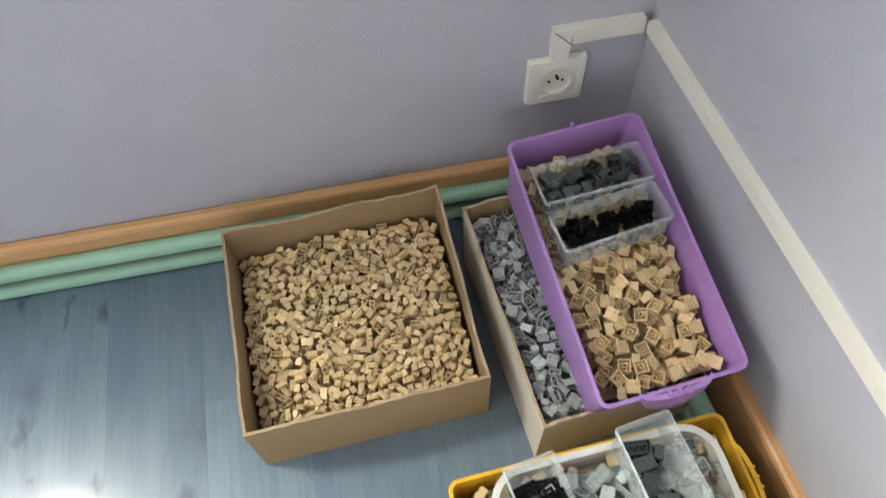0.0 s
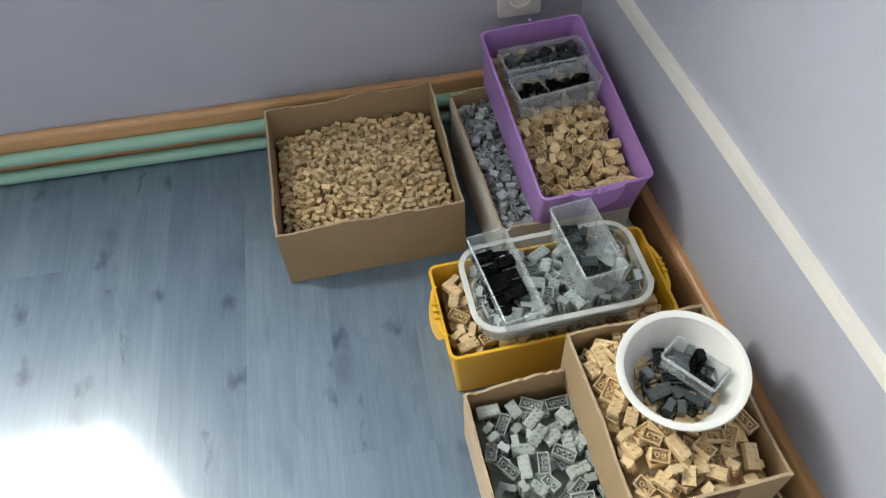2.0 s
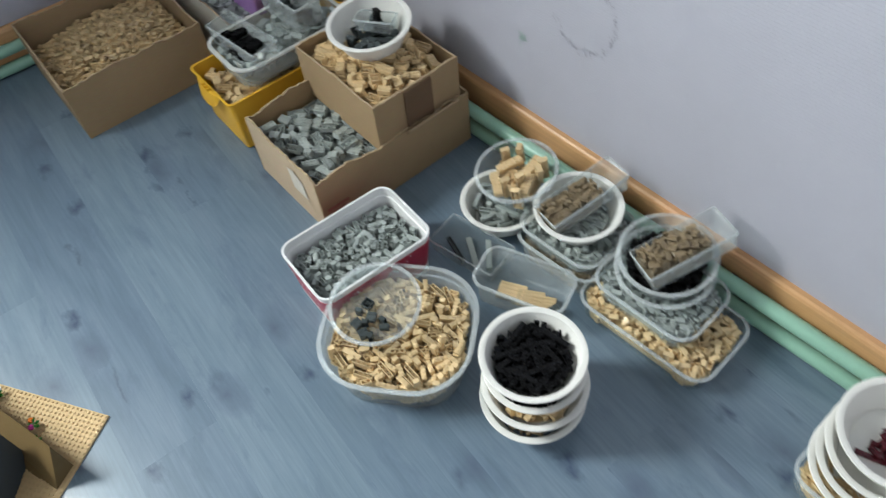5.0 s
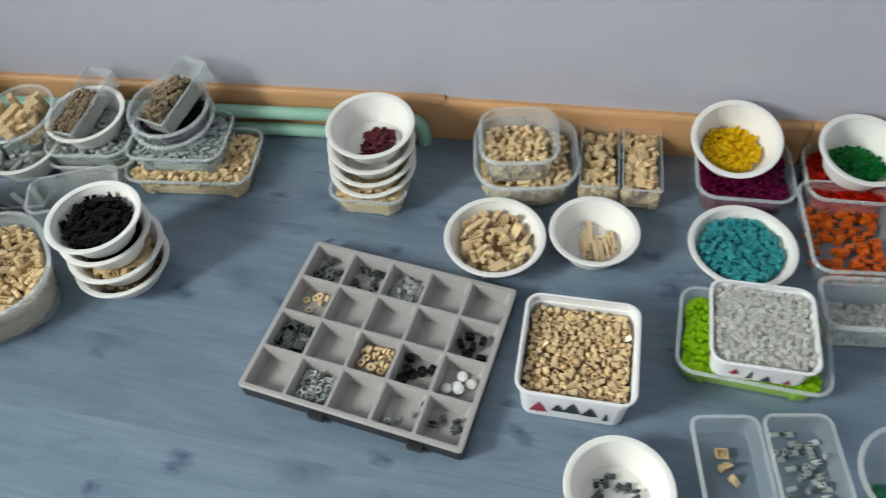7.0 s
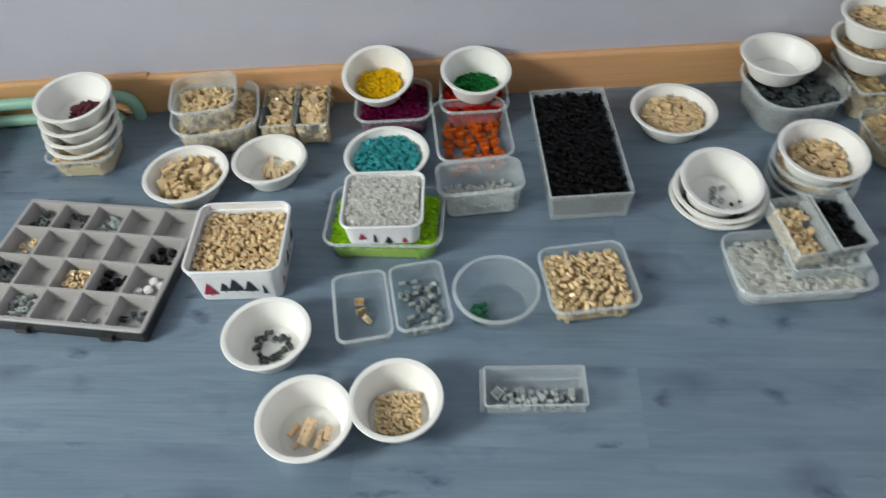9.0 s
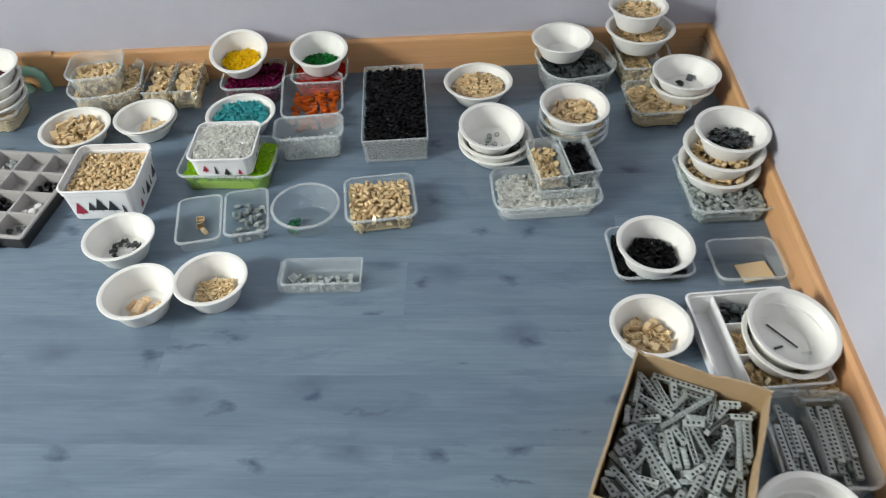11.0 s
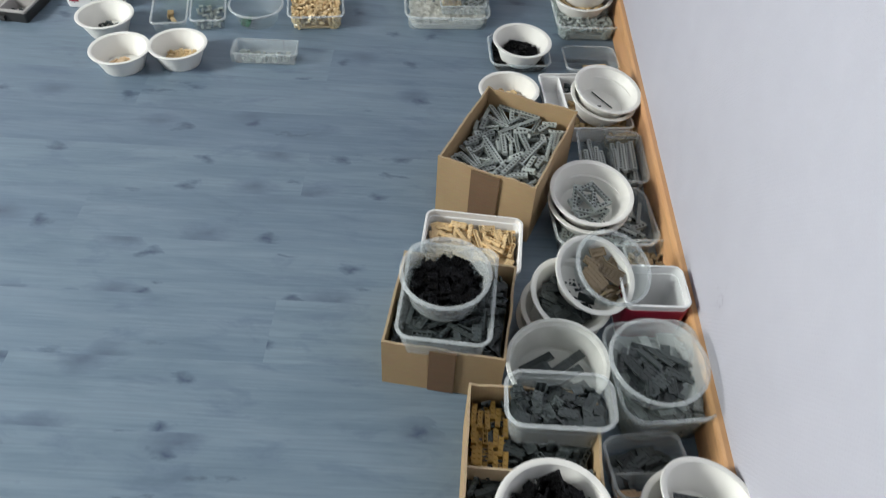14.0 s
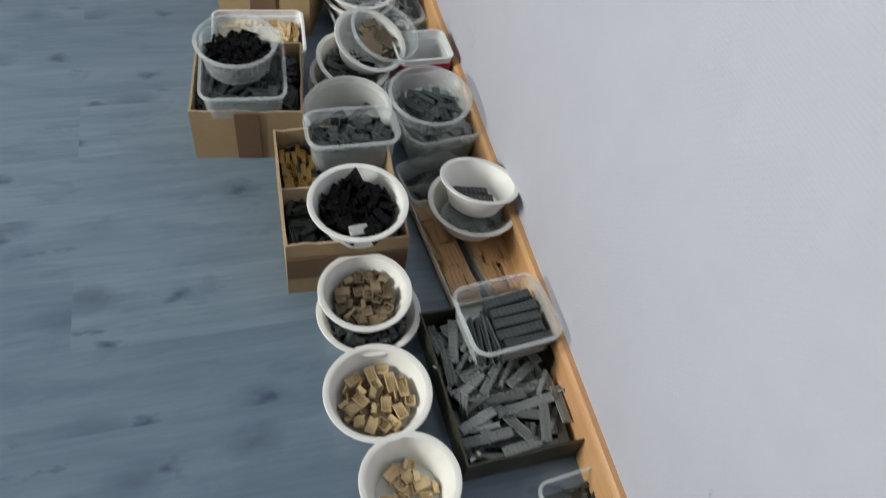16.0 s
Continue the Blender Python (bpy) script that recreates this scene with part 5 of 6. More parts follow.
i = drawer((-0.338, -2.384, 0.034), 0.072, 0.160, 0.034, -2, "clear oblong drawer of pale grey pieces", mat=MILKY)
part("end_grip", G().box(-0.03, 0.03, 0.080, 0.087, 0.004, 0.033), MILKY, i.root, smooth=False)
pile(i, 0.010, [("cone", 2), ("wide_slope", 1)], LGREY, "pale grey pieces in a clear drawer", singles=60, limit=40, core=False, spot=(-0.01, 0, 0.014, 0.062), layers=2)


# ---- compartment tray ----
def organiser(x, y, rot, w, l, h):
    m = pose(x, y, 0, 0, 0, rot)
    root = thing("compartment_tray", m, "open black case with a grey compartment tray", "compartment tray")
    part("case", G().loft([rrect(w - 0.004, l - 0.004, 0.006, 0), rrect(w, l, 0.007, 0.004), rrect(w, l, 0.007, h - 0.006), rrect(w - 0.004, l - 0.004, 0.006, h - 0.006), rrect(w - 0.006, l - 0.006, 0.005, 0.002)], True, True), DARKCASE, root)
    for s in (-0.11, 0.05):
        part("latch", G().box(-w / 2 - 0.008, -w / 2 + 0.001, s - 0.012, s + 0.012, 0.006, 0.018), DARKCASE, root, smooth=False)
    nx, ny, t = 4, 5, 0.005
    W, L = w - 0.010, l - 0.010
    cw, cl = W / nx, L / ny
    cells = {}
    for a in range(nx):
        for b in range(ny):
            cx, cy = -W / 2 + (a + 0.5) * cw, -L / 2 + (b + 0.5) * cl
            ob = part("compartment", G().loft([rrect(cw, cl, 0.0003, h, 2), rrect(cw - t, cl - t, 0.002, h, 2), rrect(cw - t - 0.003, cl - t - 0.003, 0.003, h - 0.004, 2), rrect(cw - t - 0.012, cl - t - 0.012, 0.006, 0.006, 2)], False, True), GREY, root, smooth=False)
            ob.location = (cx, cy, 0)
            cells[a, b] = Inside(m @ Matrix.Translation((cx, cy, 0)), False, (cw - t - 0.012, cl - t - 0.012), (cw - t, cl - t), h, 0.0065)
    edge = [rrect(w + 0.001, l + 0.001, 0.006, h - 0.005), rrect(w + 0.001, l + 0.001, 0.006, h - 0.001), rrect(w - 0.002, l - 0.002, 0.006, h), rrect(W, L, 0.001, h)]
    part("insert_edge", G().loft(edge), GREY, root, "grey moulded insert edge", False)
    return cells


cells = organiser(-0.026, -1.577, -9.5, 0.292, 0.362, 0.034)
for (a, b), kinds, mat, n, lab in (
        ((3, 4), [("wheel", 1), ("clip", 1)], DGREY, 8, "dark grey wheels"), ((3, 3), [("clip", 1), ("tube_piece", 1)], DGREY, 14, "grey clips"), ((3, 2), [("clip", 2), ("round_plate", 1)], LGREY, 26, "pale grey clips"),
        ((2, 4), [("ring_piece", 1)], TAN, 6, "tan rings"), ((1, 4), [("square_plate", 1), (B22, 1)], DGREY, 12, "dark grey bricks"), ((0, 3), [("ring_piece", 1), ("clip", 1)], LGREY, 44, "pale grey rings"),
        ((1, 2), [("ring_piece", 2), ("round_brick", 1)], TAN, 44, "tan round pieces"), ((1, 1), [("wheel", 1)], BLACK, 6, "black wheels"), ((2, 0), [("wheel", 1)], BLACK, 6, "black wheels"),
        ((1, 0), [("dome_plate", 1)], PALE, 5, "white dishes"), ((0, 1), [("clip", 1), ("tube_piece", 1)], LGREY, 5, "grey clips"), ((0, 0), [("slope", 1), ("clip", 1)], DGREY, 6, "dark grey pieces")):
    pile(cells[a, b], 0.014, kinds, mat, lab + " in a tray compartment", singles=50, limit=n, core=False, layers=3 if n > 20 else 1.6, name="piece_heap", poses=(1, 0, 0, 0) if mat is PALE else (0.5, 0.2, 0.2, 0.1))

# ---- south-east corner ----
i = tub(0.345, -2.998, 0.082, 0.195, 0.195, 0.082, 10, 0.06, 0.86, "clear tub of dark grey pieces by the wall", MILKY)
pile(i, 0.056, [("wide_slope", 1), ("slope", 1), ("square_plate", 1)], DGREY, "dark grey sloped pieces in a clear tub", singles=90, limit=220, side=True)
bowl(0.376, -2.966, 0.126, 0.160, 0.05, (0, 0.5), "empty white plastic bowl on a tub")
i = tub(0.372, -3.165, 0.075, 0.165, 0.105, 0.075, 2, 0.015, 0.9, "tall clear tub of mixed pieces under bowls")
pile(i, 0.035, [("square_plate", 1), (B12, 1)], TAN, "tan pieces in a tall clear tub", singles=40, limit=80, side=True)
i = bowl(0.400, -3.174, 0.132, 0.180, 0.055, label="white plastic bowl of tan plates on a tub")
pile(i, 0.034, [("square_plate", 2), ("small_plate", 1)], TAN, "tan plates in a stacked white bowl", singles=70, limit=110)
i = bowl(0.402, -3.160, 0.192, 0.152, 0.055, label="white plastic bowl of tan tiles on another bowl")
pile(i, 0.036, [("plate", 1), ("small_plate", 1), ("tile", 1)], TAN, "tan tiles in a stacked white bowl", singles=60, limit=80)
tub(0.385, -3.310, 0.07, 0.165, 0.120, 0.065, -4, 0.02, 0.9, "empty clear tub in the corner", tilt=(6, 0))
i = tub(0.198, -3.180, 0.052, 0.152, 0.152, 0.052, 2, 0.03, 0.88, "clear tub of tan tiles by the wall")
pile(i, 0.036, [("square_plate", 1), ("tile", 1)], TAN, "tan tiles in a clear tub", singles=60, limit=170, side=True)
bowl(0.222, -3.248, 0.075, 0.160, 0.045, label="white plastic bowl nested under another")
i = bowl(0.218, -3.252, 0.105, 0.166, 0.05, label="white plastic bowl with two grey pieces")
pile(i, 0.012, [("wide_slope", 1)], DGREY, "two dark grey pieces in a white bowl", singles=5, limit=2, core=False, layers=1)
i = bowl(0.050, -2.768, 0.044, 0.180, 0.04, label="wide white plastic bowl at the foot of a stack")
i = bowl(0.036, -2.762, 0.075, 0.172, 0.05, (0, -3), "white plastic bowl in a leaning stack")
pile(i, 0.030, [("small_plate", 1), ("clip", 1)], DGREY, "dark grey pieces in a stacked bowl", singles=40, limit=70)
i = bowl(0.020, -2.753, 0.112, 0.150, 0.055, (4, -10), "white plastic bowl of grey rings on a stack")
pile(i, 0.009, [("ring_piece", 1)], LGREY, "grey ring pieces in a white bowl", singles=20, limit=10, core=False, layers=1, spot=(-0.015, 0, 0.03, 0.02))
for z, d in ((0.050, 0.168), (0.070, 0.166), (0.090, 0.164)):
    i = round_tub(0.085, -2.952, z, d, 0.045, label="clear round tub nested in a stack", base=0.82)
pile(i, 0.030, [("small_plate", 1)], TAN, "tan pieces in a clear round tub", singles=40, limit=80)
i = bowl(0.076, -2.950, 0.122, 0.162, 0.055, (2, -4), "white plastic bowl of tan plates on clear tubs")
pile(i, 0.026, [("square_plate", 2), ("small_plate", 1)], TAN, "tan plates in a white bowl", singles=90, limit=110)
i = tub(-0.117, -2.861, 0.042, 0.150, 0.240, 0.048, 1, 0.03, 0.9, "clear tub of colourless pieces with drawers on it", MILKY)
pile(i, 0.030, [("round_plate", 1), ("small_plate", 1)], T_CLEAR, "colourless see-through pieces in a clear tub", singles=110, limit=260, layers=0.9)
i = drawer((-0.080, -2.868, 0.092), 0.125, 0.068, 0.045, 9, "clear drawer of tan pieces on a tub", (0, -7), MILKY)
pile(i, 0.022, [("round_plate", 1), ("slope", 1)], TAN, "tan pieces in a clear drawer", singles=50, limit=60)
i = drawer((-0.068, -2.940, 0.092), 0.125, 0.066, 0.045, 9, "clear drawer of black pieces on a tub", (0, -7), MILKY)
pile(i, 0.022, [("small_plate", 1), ("bar", 1)], BLACK, "black pieces in a clear drawer", singles=50, limit=60)
i = drawer((-0.122, -2.905, 0.058), 0.062, 0.130, 0.03, 2, "clear drawer of colourless pieces", mat=MILKY)
pile(i, 0.010, [("round_plate", 1)], T_CLEAR, "colourless pieces in a clear drawer", singles=40, limit=40, core=False)

# ---- along the south wall ----
def rows_of(ins, key, mat, label):
    """Plates lying flat in neat rows of stacks, with a few stood on edge beside them."""
    root = thing("brick_pile", ins.m, label, "toy bricks")
    for r in range(5):
        for k in range(8):
            ob = new(key, lib_mesh(key, mat))
            ob.parent = root
            ob.matrix_basis = pose(-0.046 + 0.020 * r + rng.normal(0, 0.0006), -0.020 + rng.normal(0, 0.002), 0.0045 + 0.0048 * k, rng.normal(0, 1.2), rng.normal(0, 1.2), rng.normal(0, 2.0))
    for k in range(6):
        ob = new(key, lib_mesh(key, mat))
        ob.parent = root
        ob.matrix_basis = pose(-0.03 + 0.004 * (k % 3), 0.030 + 0.006 * k, 0.034 - 0.002 * (k % 2), 0, 78 + rng.normal(0, 6), 84 + rng.normal(0, 5))
    return root


i = tub(-0.135, -3.246, 0.05, 0.205, 0.178, 0.05, 0, 0.025, 0.9, "clear tub of grey pieces under three bowls")
pile(i, 0.036, [("slope", 1), ("tile", 1), ("small_plate", 1)], LGREY, "pale grey pieces in a clear tub", singles=120, limit=260, side=True)
for x, y, z, d, lab, n in ((-0.108, -3.240, 0.080, 0.175, "white plastic bowl of tan slopes in a stack", 60), (-0.095, -3.248, 0.114, 0.175, "white plastic bowl of tan pieces in a leaning stack", 60), (-0.082, -3.262, 0.148, 0.160, "white plastic bowl of dark grey pieces on a stack", 0)):
    i = bowl(x, y, z, d, 0.055, (0, -3), lab)
    if n:
        pile(i, 0.034, [("slope", 1), ("square_plate", 1)], TAN, "tan pieces in a stacked bowl", singles=40, limit=n)
pile(i, 0.018, [("small_plate", 1), ("clip", 1)], DGREY, "dark grey pieces in a white bowl", singles=60, limit=60)
i = tub(-0.325, -3.044, 0.034, 0.150, 0.162, 0.034, 0, 0.022, 0.9, "clear tub of black pieces under a bowl")
pile(i, 0.020, [("small_plate", 1), ("bar", 1)], BLACK, "black pieces in a clear tub", singles=60, limit=110)
i = bowl(-0.345, -3.046, 0.074, 0.154, 0.055, (2, -3), "white plastic bowl of black pieces on a tub")
pile(i, 0.017, [("small_plate", 1), ("clip", 1), ("bar", 1)], BLACK, "small black pieces in a white bowl", singles=90, limit=90, dome=0.006)
i = tub(-0.358, -3.230, 0.034, 0.116, 0.142, 0.034, 0, 0.018, 0.9, "clear tub with one tan base tile")
solid("base_tile", LIB["base_tile"][0], TAN, i.m @ pose(-0.012, -0.020, 0.0045, 0, 0, 8), "flat tan base tile in a clear tub", "toy piece")
i = bowl(-0.534, -2.996, 0.056, 0.149, 0.055, label="white plastic bowl of tan slopes by a box")
pile(i, 0.018, [("slope", 1), ("wide_slope", 1)], TAN, "tan slopes in a white bowl", singles=60, limit=50)
i = tub(-0.565, -3.178, 0.05, 0.222, 0.198, 0.05, 2, 0.012, 0.93, "white plastic sectioned tray of small pieces", WHITE, WHITE, lip=0.003)
for yy in (0.045,):
    part("divider", G().box(-0.104, 0.104, yy - 0.0012, yy + 0.0012, 0.003, 0.044), WHITE, i.root, smooth=False)
for xx in (-0.035, 0.035):
    part("divider", G().box(xx - 0.0012, xx + 0.0012, -0.092, 0.043, 0.003, 0.044), WHITE, i.root, smooth=False)
for xx, mt, lab in ((0.068, DGREY, "dark grey pieces"), (0.0, TAN, "tan wedge pieces"), (-0.068, TAN, "small tan pieces")):
    j = Inside(i.m @ Matrix.Translation((xx, -0.024, 0)), False, (0.062, 0.128), (0.064, 0.13), 0.05, 0.0035)
    pile(j, 0.022, [("slope", 1), ("wide_slope", 1)], mt, lab + " in a tray section", singles=50, limit=70)
bowl(-0.598, -3.212, 0.082, 0.162, 0.05, (8, -6), "white plastic bowl nested under another")
i = bowl(-0.592, -3.220, 0.102, 0.164, 0.055, (8, -8), "white plastic bowl with two grey rods")
for a, n, dx, dy in ((0.75, "long_bar", 0.012, -0.004), (1.9, "short_bar", -0.012, 0.010)):
    ob = new("rod", lib_mesh(n, DGREY))
    ob.matrix_world = i.m @ Matrix.Translation((dx, dy, 0.0068)) @ Matrix.Rotation(a - 1.57, 4, "Z") @ Matrix.Rotation(math.pi / 2, 4, "X")
    tagged(ob, "thin dark grey rod piece in a white bowl", "toy piece", "grey rods")
i = tub(-0.652, -3.262, 0.045, 0.100, 0.120, 0.045, 0, 0.015, 0.9, "small clear tub of tan pieces by the skirting")
pile(i, 0.028, [("small_plate", 1), ("slope", 1)], TAN, "small tan pieces in a clear tub", singles=50, limit=70)
i = carton(-0.826, -2.961, 0, 0.208, 0.272, 0.15, -116, "open brown cardboard box of grey holed beams", (0.15, 0.15, 0.148, 0.15), rough=0.005, tape_x=0.0, tape_w=0.060)
pile(i, 0.112, [("beam", 4), ("long_beam", 2), ("short_beam", 2)], LGREY, "grey beams with holes in a cardboard box", singles=130, limit=150, layers=3, tilt=0.5, poses=(0.2, 0.1, 0.7, 0.0))
i = tub(-0.775, -3.205, 0.056, 0.178, 0.150, 0.056, -4, 0.02, 0.9, "clear tub of dark grey beams in two rows", MILKY)
part("divider", G().box(-0.078, 0.078, -0.001, 0.001, 0.003, 0.046), MILKY, i.root, smooth=False)
for s in (-1, 1):
    j = Inside(i.m @ Matrix.Translation((0, s * 0.032, 0)), False, (0.145, 0.055), (0.148, 0.058), 0.05, 0.003)
    pile(j, 0.036, [("long_beam", 3), ("beam", 1)], LGREY, "long grey beams laid side by side", singles=60, limit=60, layers=3, order=0.0, tilt=0.05, poses=(0, 0, 1, 0))
i = tub(-0.965, -3.150, 0.052, 0.172, 0.215, 0.052, 2, 0.03, 0.9, "clear tub of grey holed pieces", MILKY)
pile(i, 0.034, [("short_beam", 2), ("beam", 2), ("wide_plate", 1)], LGREY, "grey holed beams and plates in a clear tub", singles=90, limit=110, poses=(0.4, 0.1, 0.5, 0.0))
bowl(-0.952, -3.118, 0.075, 0.168, 0.05, (2, -5), "white plastic bowl nested under another")
i = bowl(-0.945, -3.122, 0.098, 0.174, 0.055, (2, -8), "white plastic bowl with grey frame pieces")
for k in range(4):
    g = G()
    for a, b, c, d in ((-0.032, 0.032, -0.024, -0.016), (-0.032, 0.032, 0.016, 0.024), (-0.032, -0.024, -0.016, 0.016), (0.024, 0.032, -0.016, 0.016)):
        g.box(a, b, c, d, -0.004, 0.004)
    # holes are shallow dark discs, their shade put into the colour
    for u in range(-3, 4):
        for v in (-0.020, 0.020):
            g.cyl(u * 0.008, v, 0.004, 0.0043, 0.0025, 8, mat=1)
    for v in (-0.008, 0.0, 0.008):
        for u in (-0.028, 0.028):
            g.cyl(u, v, 0.004, 0.0043, 0.0025, 8, mat=1)
    solid("frame_piece", g, [LGREY, HOLE_SHADE], i.m @ Matrix.Translation((rng.uniform(-0.016, 0.012), rng.uniform(-0.012, 0.012), 0.009 + 0.0085 * k)) @ turned(0, rng.uniform(0, 6), 0.10, k), "oblong grey frame piece with holes in a bowl", "toy piece", "grey frame pieces")
i = tub(-1.068, -2.872, 0.082, 0.150, 0.192, 0.082, -8, 0.015, 0.92, "white rectangular tub of tan plates", WHITE, WHITE, lip=0.003)
pile(i, 0.064, [("plate", 2), ("strip_plate", 1), ("brick_one_by_four", 1)], TAN, "tan plates in a white tub", singles=110, limit=150)
i = carton(-1.248, -2.824, 0, 0.205, 0.206, 0.118, -100.6, "open brown cardboard box holding a tub", rough=0.004)
pile(i, 0.092, [("plate", 1), ("strip_plate", 1), ("square_plate", 1)], DGREY, "dark grey plates in a cardboard box", singles=60, limit=110)
i = tub(-1.255, -2.816, 0.158, 0.212, 0.158, 0.06, -8, 0.022, 0.9, "clear tub of dark grey plates on a box", MILKY)
pile(i, 0.040, [("plate", 1), ("strip_plate", 2), ("short_beam", 1)], DGREY, "dark grey plates in a clear tub", singles=100, limit=160)
i = round_tub(-1.262, -2.808, 0.214, 0.150, 0.058, (0, -2), "clear round tub of black plates on a tub", MILKY)
pile(i, 0.030, [("plate", 1), ("square_plate", 2)], BLACK, "black plates in a clear round tub", singles=70, limit=70)
for x, y, z, d, tl, lab in ((-1.225, -3.020, 0.045, 0.150, (0, -3), "tan-stained plastic bowl at the foot of a stack"), (-1.222, -3.025, 0.070, 0.152, (4, -6), "plastic bowl in a leaning stack")):
    bowl(x, y, z, d, 0.042, tl, lab)
i = bowl(-1.215, -3.040, 0.100, 0.155, 0.05, (10, -12), "white plastic bowl of dark plates, leaning")
pile(i, 0.030, [("plate", 1)], DGREY, "dark grey plates in a leaning bowl", singles=30, limit=24)
i = bowl(-1.195, -3.080, 0.132, 0.155, 0.055, (14, -18), "white plastic bowl leaning on a stack")
i = round_tub(-1.190, -3.112, 0.146, 0.146, 0.045, (14, -18), "clear round tub of brown plates, leaning")
pile(i, 0.014, [("wide_plate", 2), ("plate", 1)], DTAN, "dark tan plates in a leaning round tub", singles=40, limit=16, core=False, layers=3)
i = tub(-1.08, -3.235, 0.05, 0.10, 0.12, 0.05, 0, 0.02, 0.9, "clear tub of mixed plates by the skirting")
pile(i, 0.022, [("square_plate", 1), ("small_plate", 1)], DTAN, "dark tan plates in a clear tub", singles=40, limit=40, core=False)
i = tub(-1.204, -3.188, 0.113, 0.098, 0.120, 0.110, -2, 0.014, 0.92, "white-lined red tub by the skirting", WHITE, WHITE, lip=0.003)
part("printed_band", G().loft([rrect(0.086, 0.108, 0.013, 0.012), rrect(0.0945, 0.1165, 0.014, 0.094), rrect(0.0925, 0.1145, 0.014, 0.0945), rrect(0.084, 0.106, 0.013, 0.0115), rrect(0.086, 0.108, 0.013, 0.012)]), RED, i.root, "dark red print with white dots")
i = round_tub(-1.370, -2.990, 0.118, 0.168, 0.075, (-4, -4), "frosted white round tub of grey plates", FROST, FROST, base=0.85)
pile(i, 0.022, [("wide_plate", 2), ("long_plate", 2)], DGREY, "long grey plates in a milky round tub", singles=30, limit=16, core=False, layers=4, poses=(0.8, 0.2, 0, 0), order=0.5)
i = tub(-1.366, -3.168, 0.092, 0.200, 0.168, 0.092, 4, 0.035, 0.86, "large milky tub of grey plates by the wall", MILKY)
pile(i, 0.062, [("plate", 1), ("long_plate", 2), ("wide_plate", 1)], LGREY, "grey plates in a milky tub", singles=70, limit=90, side=True, poses=(0.7, 0.3, 0, 0))
i = round_tub(-1.378, -3.152, 0.134, 0.164, 0.05, (2, -3), "clear round tub of dark grey plates", MILKY)
pile(i, 0.020, [("plate", 3), ("strip_plate", 2), ("wide_plate", 0.5)], DGREY, "dark grey plates in a clear round tub", singles=60, limit=34, core=False, layers=4, poses=(0.6, 0.3, 0.1, 0))

i = carton(-1.560, -2.928, 0, 0.200, 0.268, 0.13, -96, "brown cardboard box with a card divider", rough=0.005, tape=False)
part("divider", G().box(-0.098, -0.030, -0.0015, 0.0015, 0.01, 0.118), CARD_PALE, bpy.data.objects[[o.name for o in scene.objects if o.name.startswith("cardboard_box")][-1]], "pale card divider", False)
part("tape", G().box(-0.0995, 0.0995, -0.1375, -0.1345, 0.045, 0.098), CARD_DARK, bpy.data.objects[[o.name for o in scene.objects if o.name.startswith("cardboard_box")][-1]], "broad brown parcel tape", False)
pile(i, 0.085, [("brick_one_by_four", 2), ("plate", 2)], DGREY, "dark grey bricks in a divided cardboard box", singles=80, limit=140)
j = Inside(i.m @ Matrix.Translation((-0.062, 0.065, 0.06)), False, (0.066, 0.125), (0.066, 0.125), 0.05, 0.002)
pile(j, 0.032, [("plate", 1), ("brick_one_by_four", 2)], OCHRE, "ochre bricks in rows in a box section", singles=60, limit=50, order=0.0, tilt=0.06, poses=(0.9, 0.1, 0, 0), layers=3)
i = tub(-1.466, -2.974, 0.162, 0.100, 0.168, 0.075, -4, 0.025, 0.85, "milky tub of dark grey plates on a box", MILKY, lip=0.005)
pile(i, 0.055, [("plate", 3), ("wide_plate", 1), ("square_plate", 1)], DGREY, "dark grey plates in a milky tub", singles=80, limit=110, layers=4, poses=(0.5, 0.3, 0.2, 0))
i = bowl(-1.648, -2.940, 0.172, 0.164, 0.06, (0, -2), "white plastic bowl of black plates on a box")
pile(i, 0.044, [("plate", 3), ("square_plate", 1), ("wide_plate", 1)], BLACK, "black plates in a white bowl", singles=100, limit=120, layers=4, tilt=0.5, poses=(0.4, 0.3, 0.3, 0))
ob = new("print_tile", lib_mesh("plate", PALE))
ob.matrix_world = i.m @ Matrix.Translation((-0.052, 0.012, 0.054)) @ Euler((0.2, -0.3, 0.1)).to_matrix().to_4x4()
tagged(ob, "white studded plate on black plates", "toy piece")
i = tub(-1.515, -3.125, 0.05, 0.110, 0.130, 0.05, 6, 0.02, 0.9, "dark clear tub behind the bowls", MILKY)
pile(i, 0.020, [("plate", 1)], DGREY, "dark plates in a clear tub", singles=20, limit=16)
i = tub(-1.665, -3.160, 0.052, 0.275, 0.192, 0.052, 2, 0.012, 0.94, "clear two-part box of tan plates", lip=0.002)
part("divider", G().box(-0.13, 0.13, 0.020, 0.0225, 0.003, 0.046), CLEAR, i.root, smooth=False)
for yy, wd in ((0.055, 0.062), (-0.038, 0.108)):
    j = Inside(i.m @ Matrix.Translation((0, yy, 0)), False, (0.255, wd), (0.258, wd), 0.05, 0.003)
    pile(j, 0.020, [("wide_plate", 2), ("long_plate", 2)], SKIN, "flat tan plates laid side by side", singles=60, limit=70, order=1.57, tilt=0.03, poses=(1, 0, 0, 0))
i = bowl(-1.620, -3.163, 0.088, 0.168, 0.05, (3, 1), "white plastic bowl of pale grey plates")
pile(i, 0.032, [("wide_plate", 2), ("long_plate", 1)], LGREY, "pale grey plates in a white bowl", singles=40, limit=22, core=False, layers=4, poses=(0.8, 0.2, 0, 0))
i = bowl(-1.608, -3.172, 0.130, 0.145, 0.05, (9, 11), "white plastic bowl of dark plates, tilted on another")
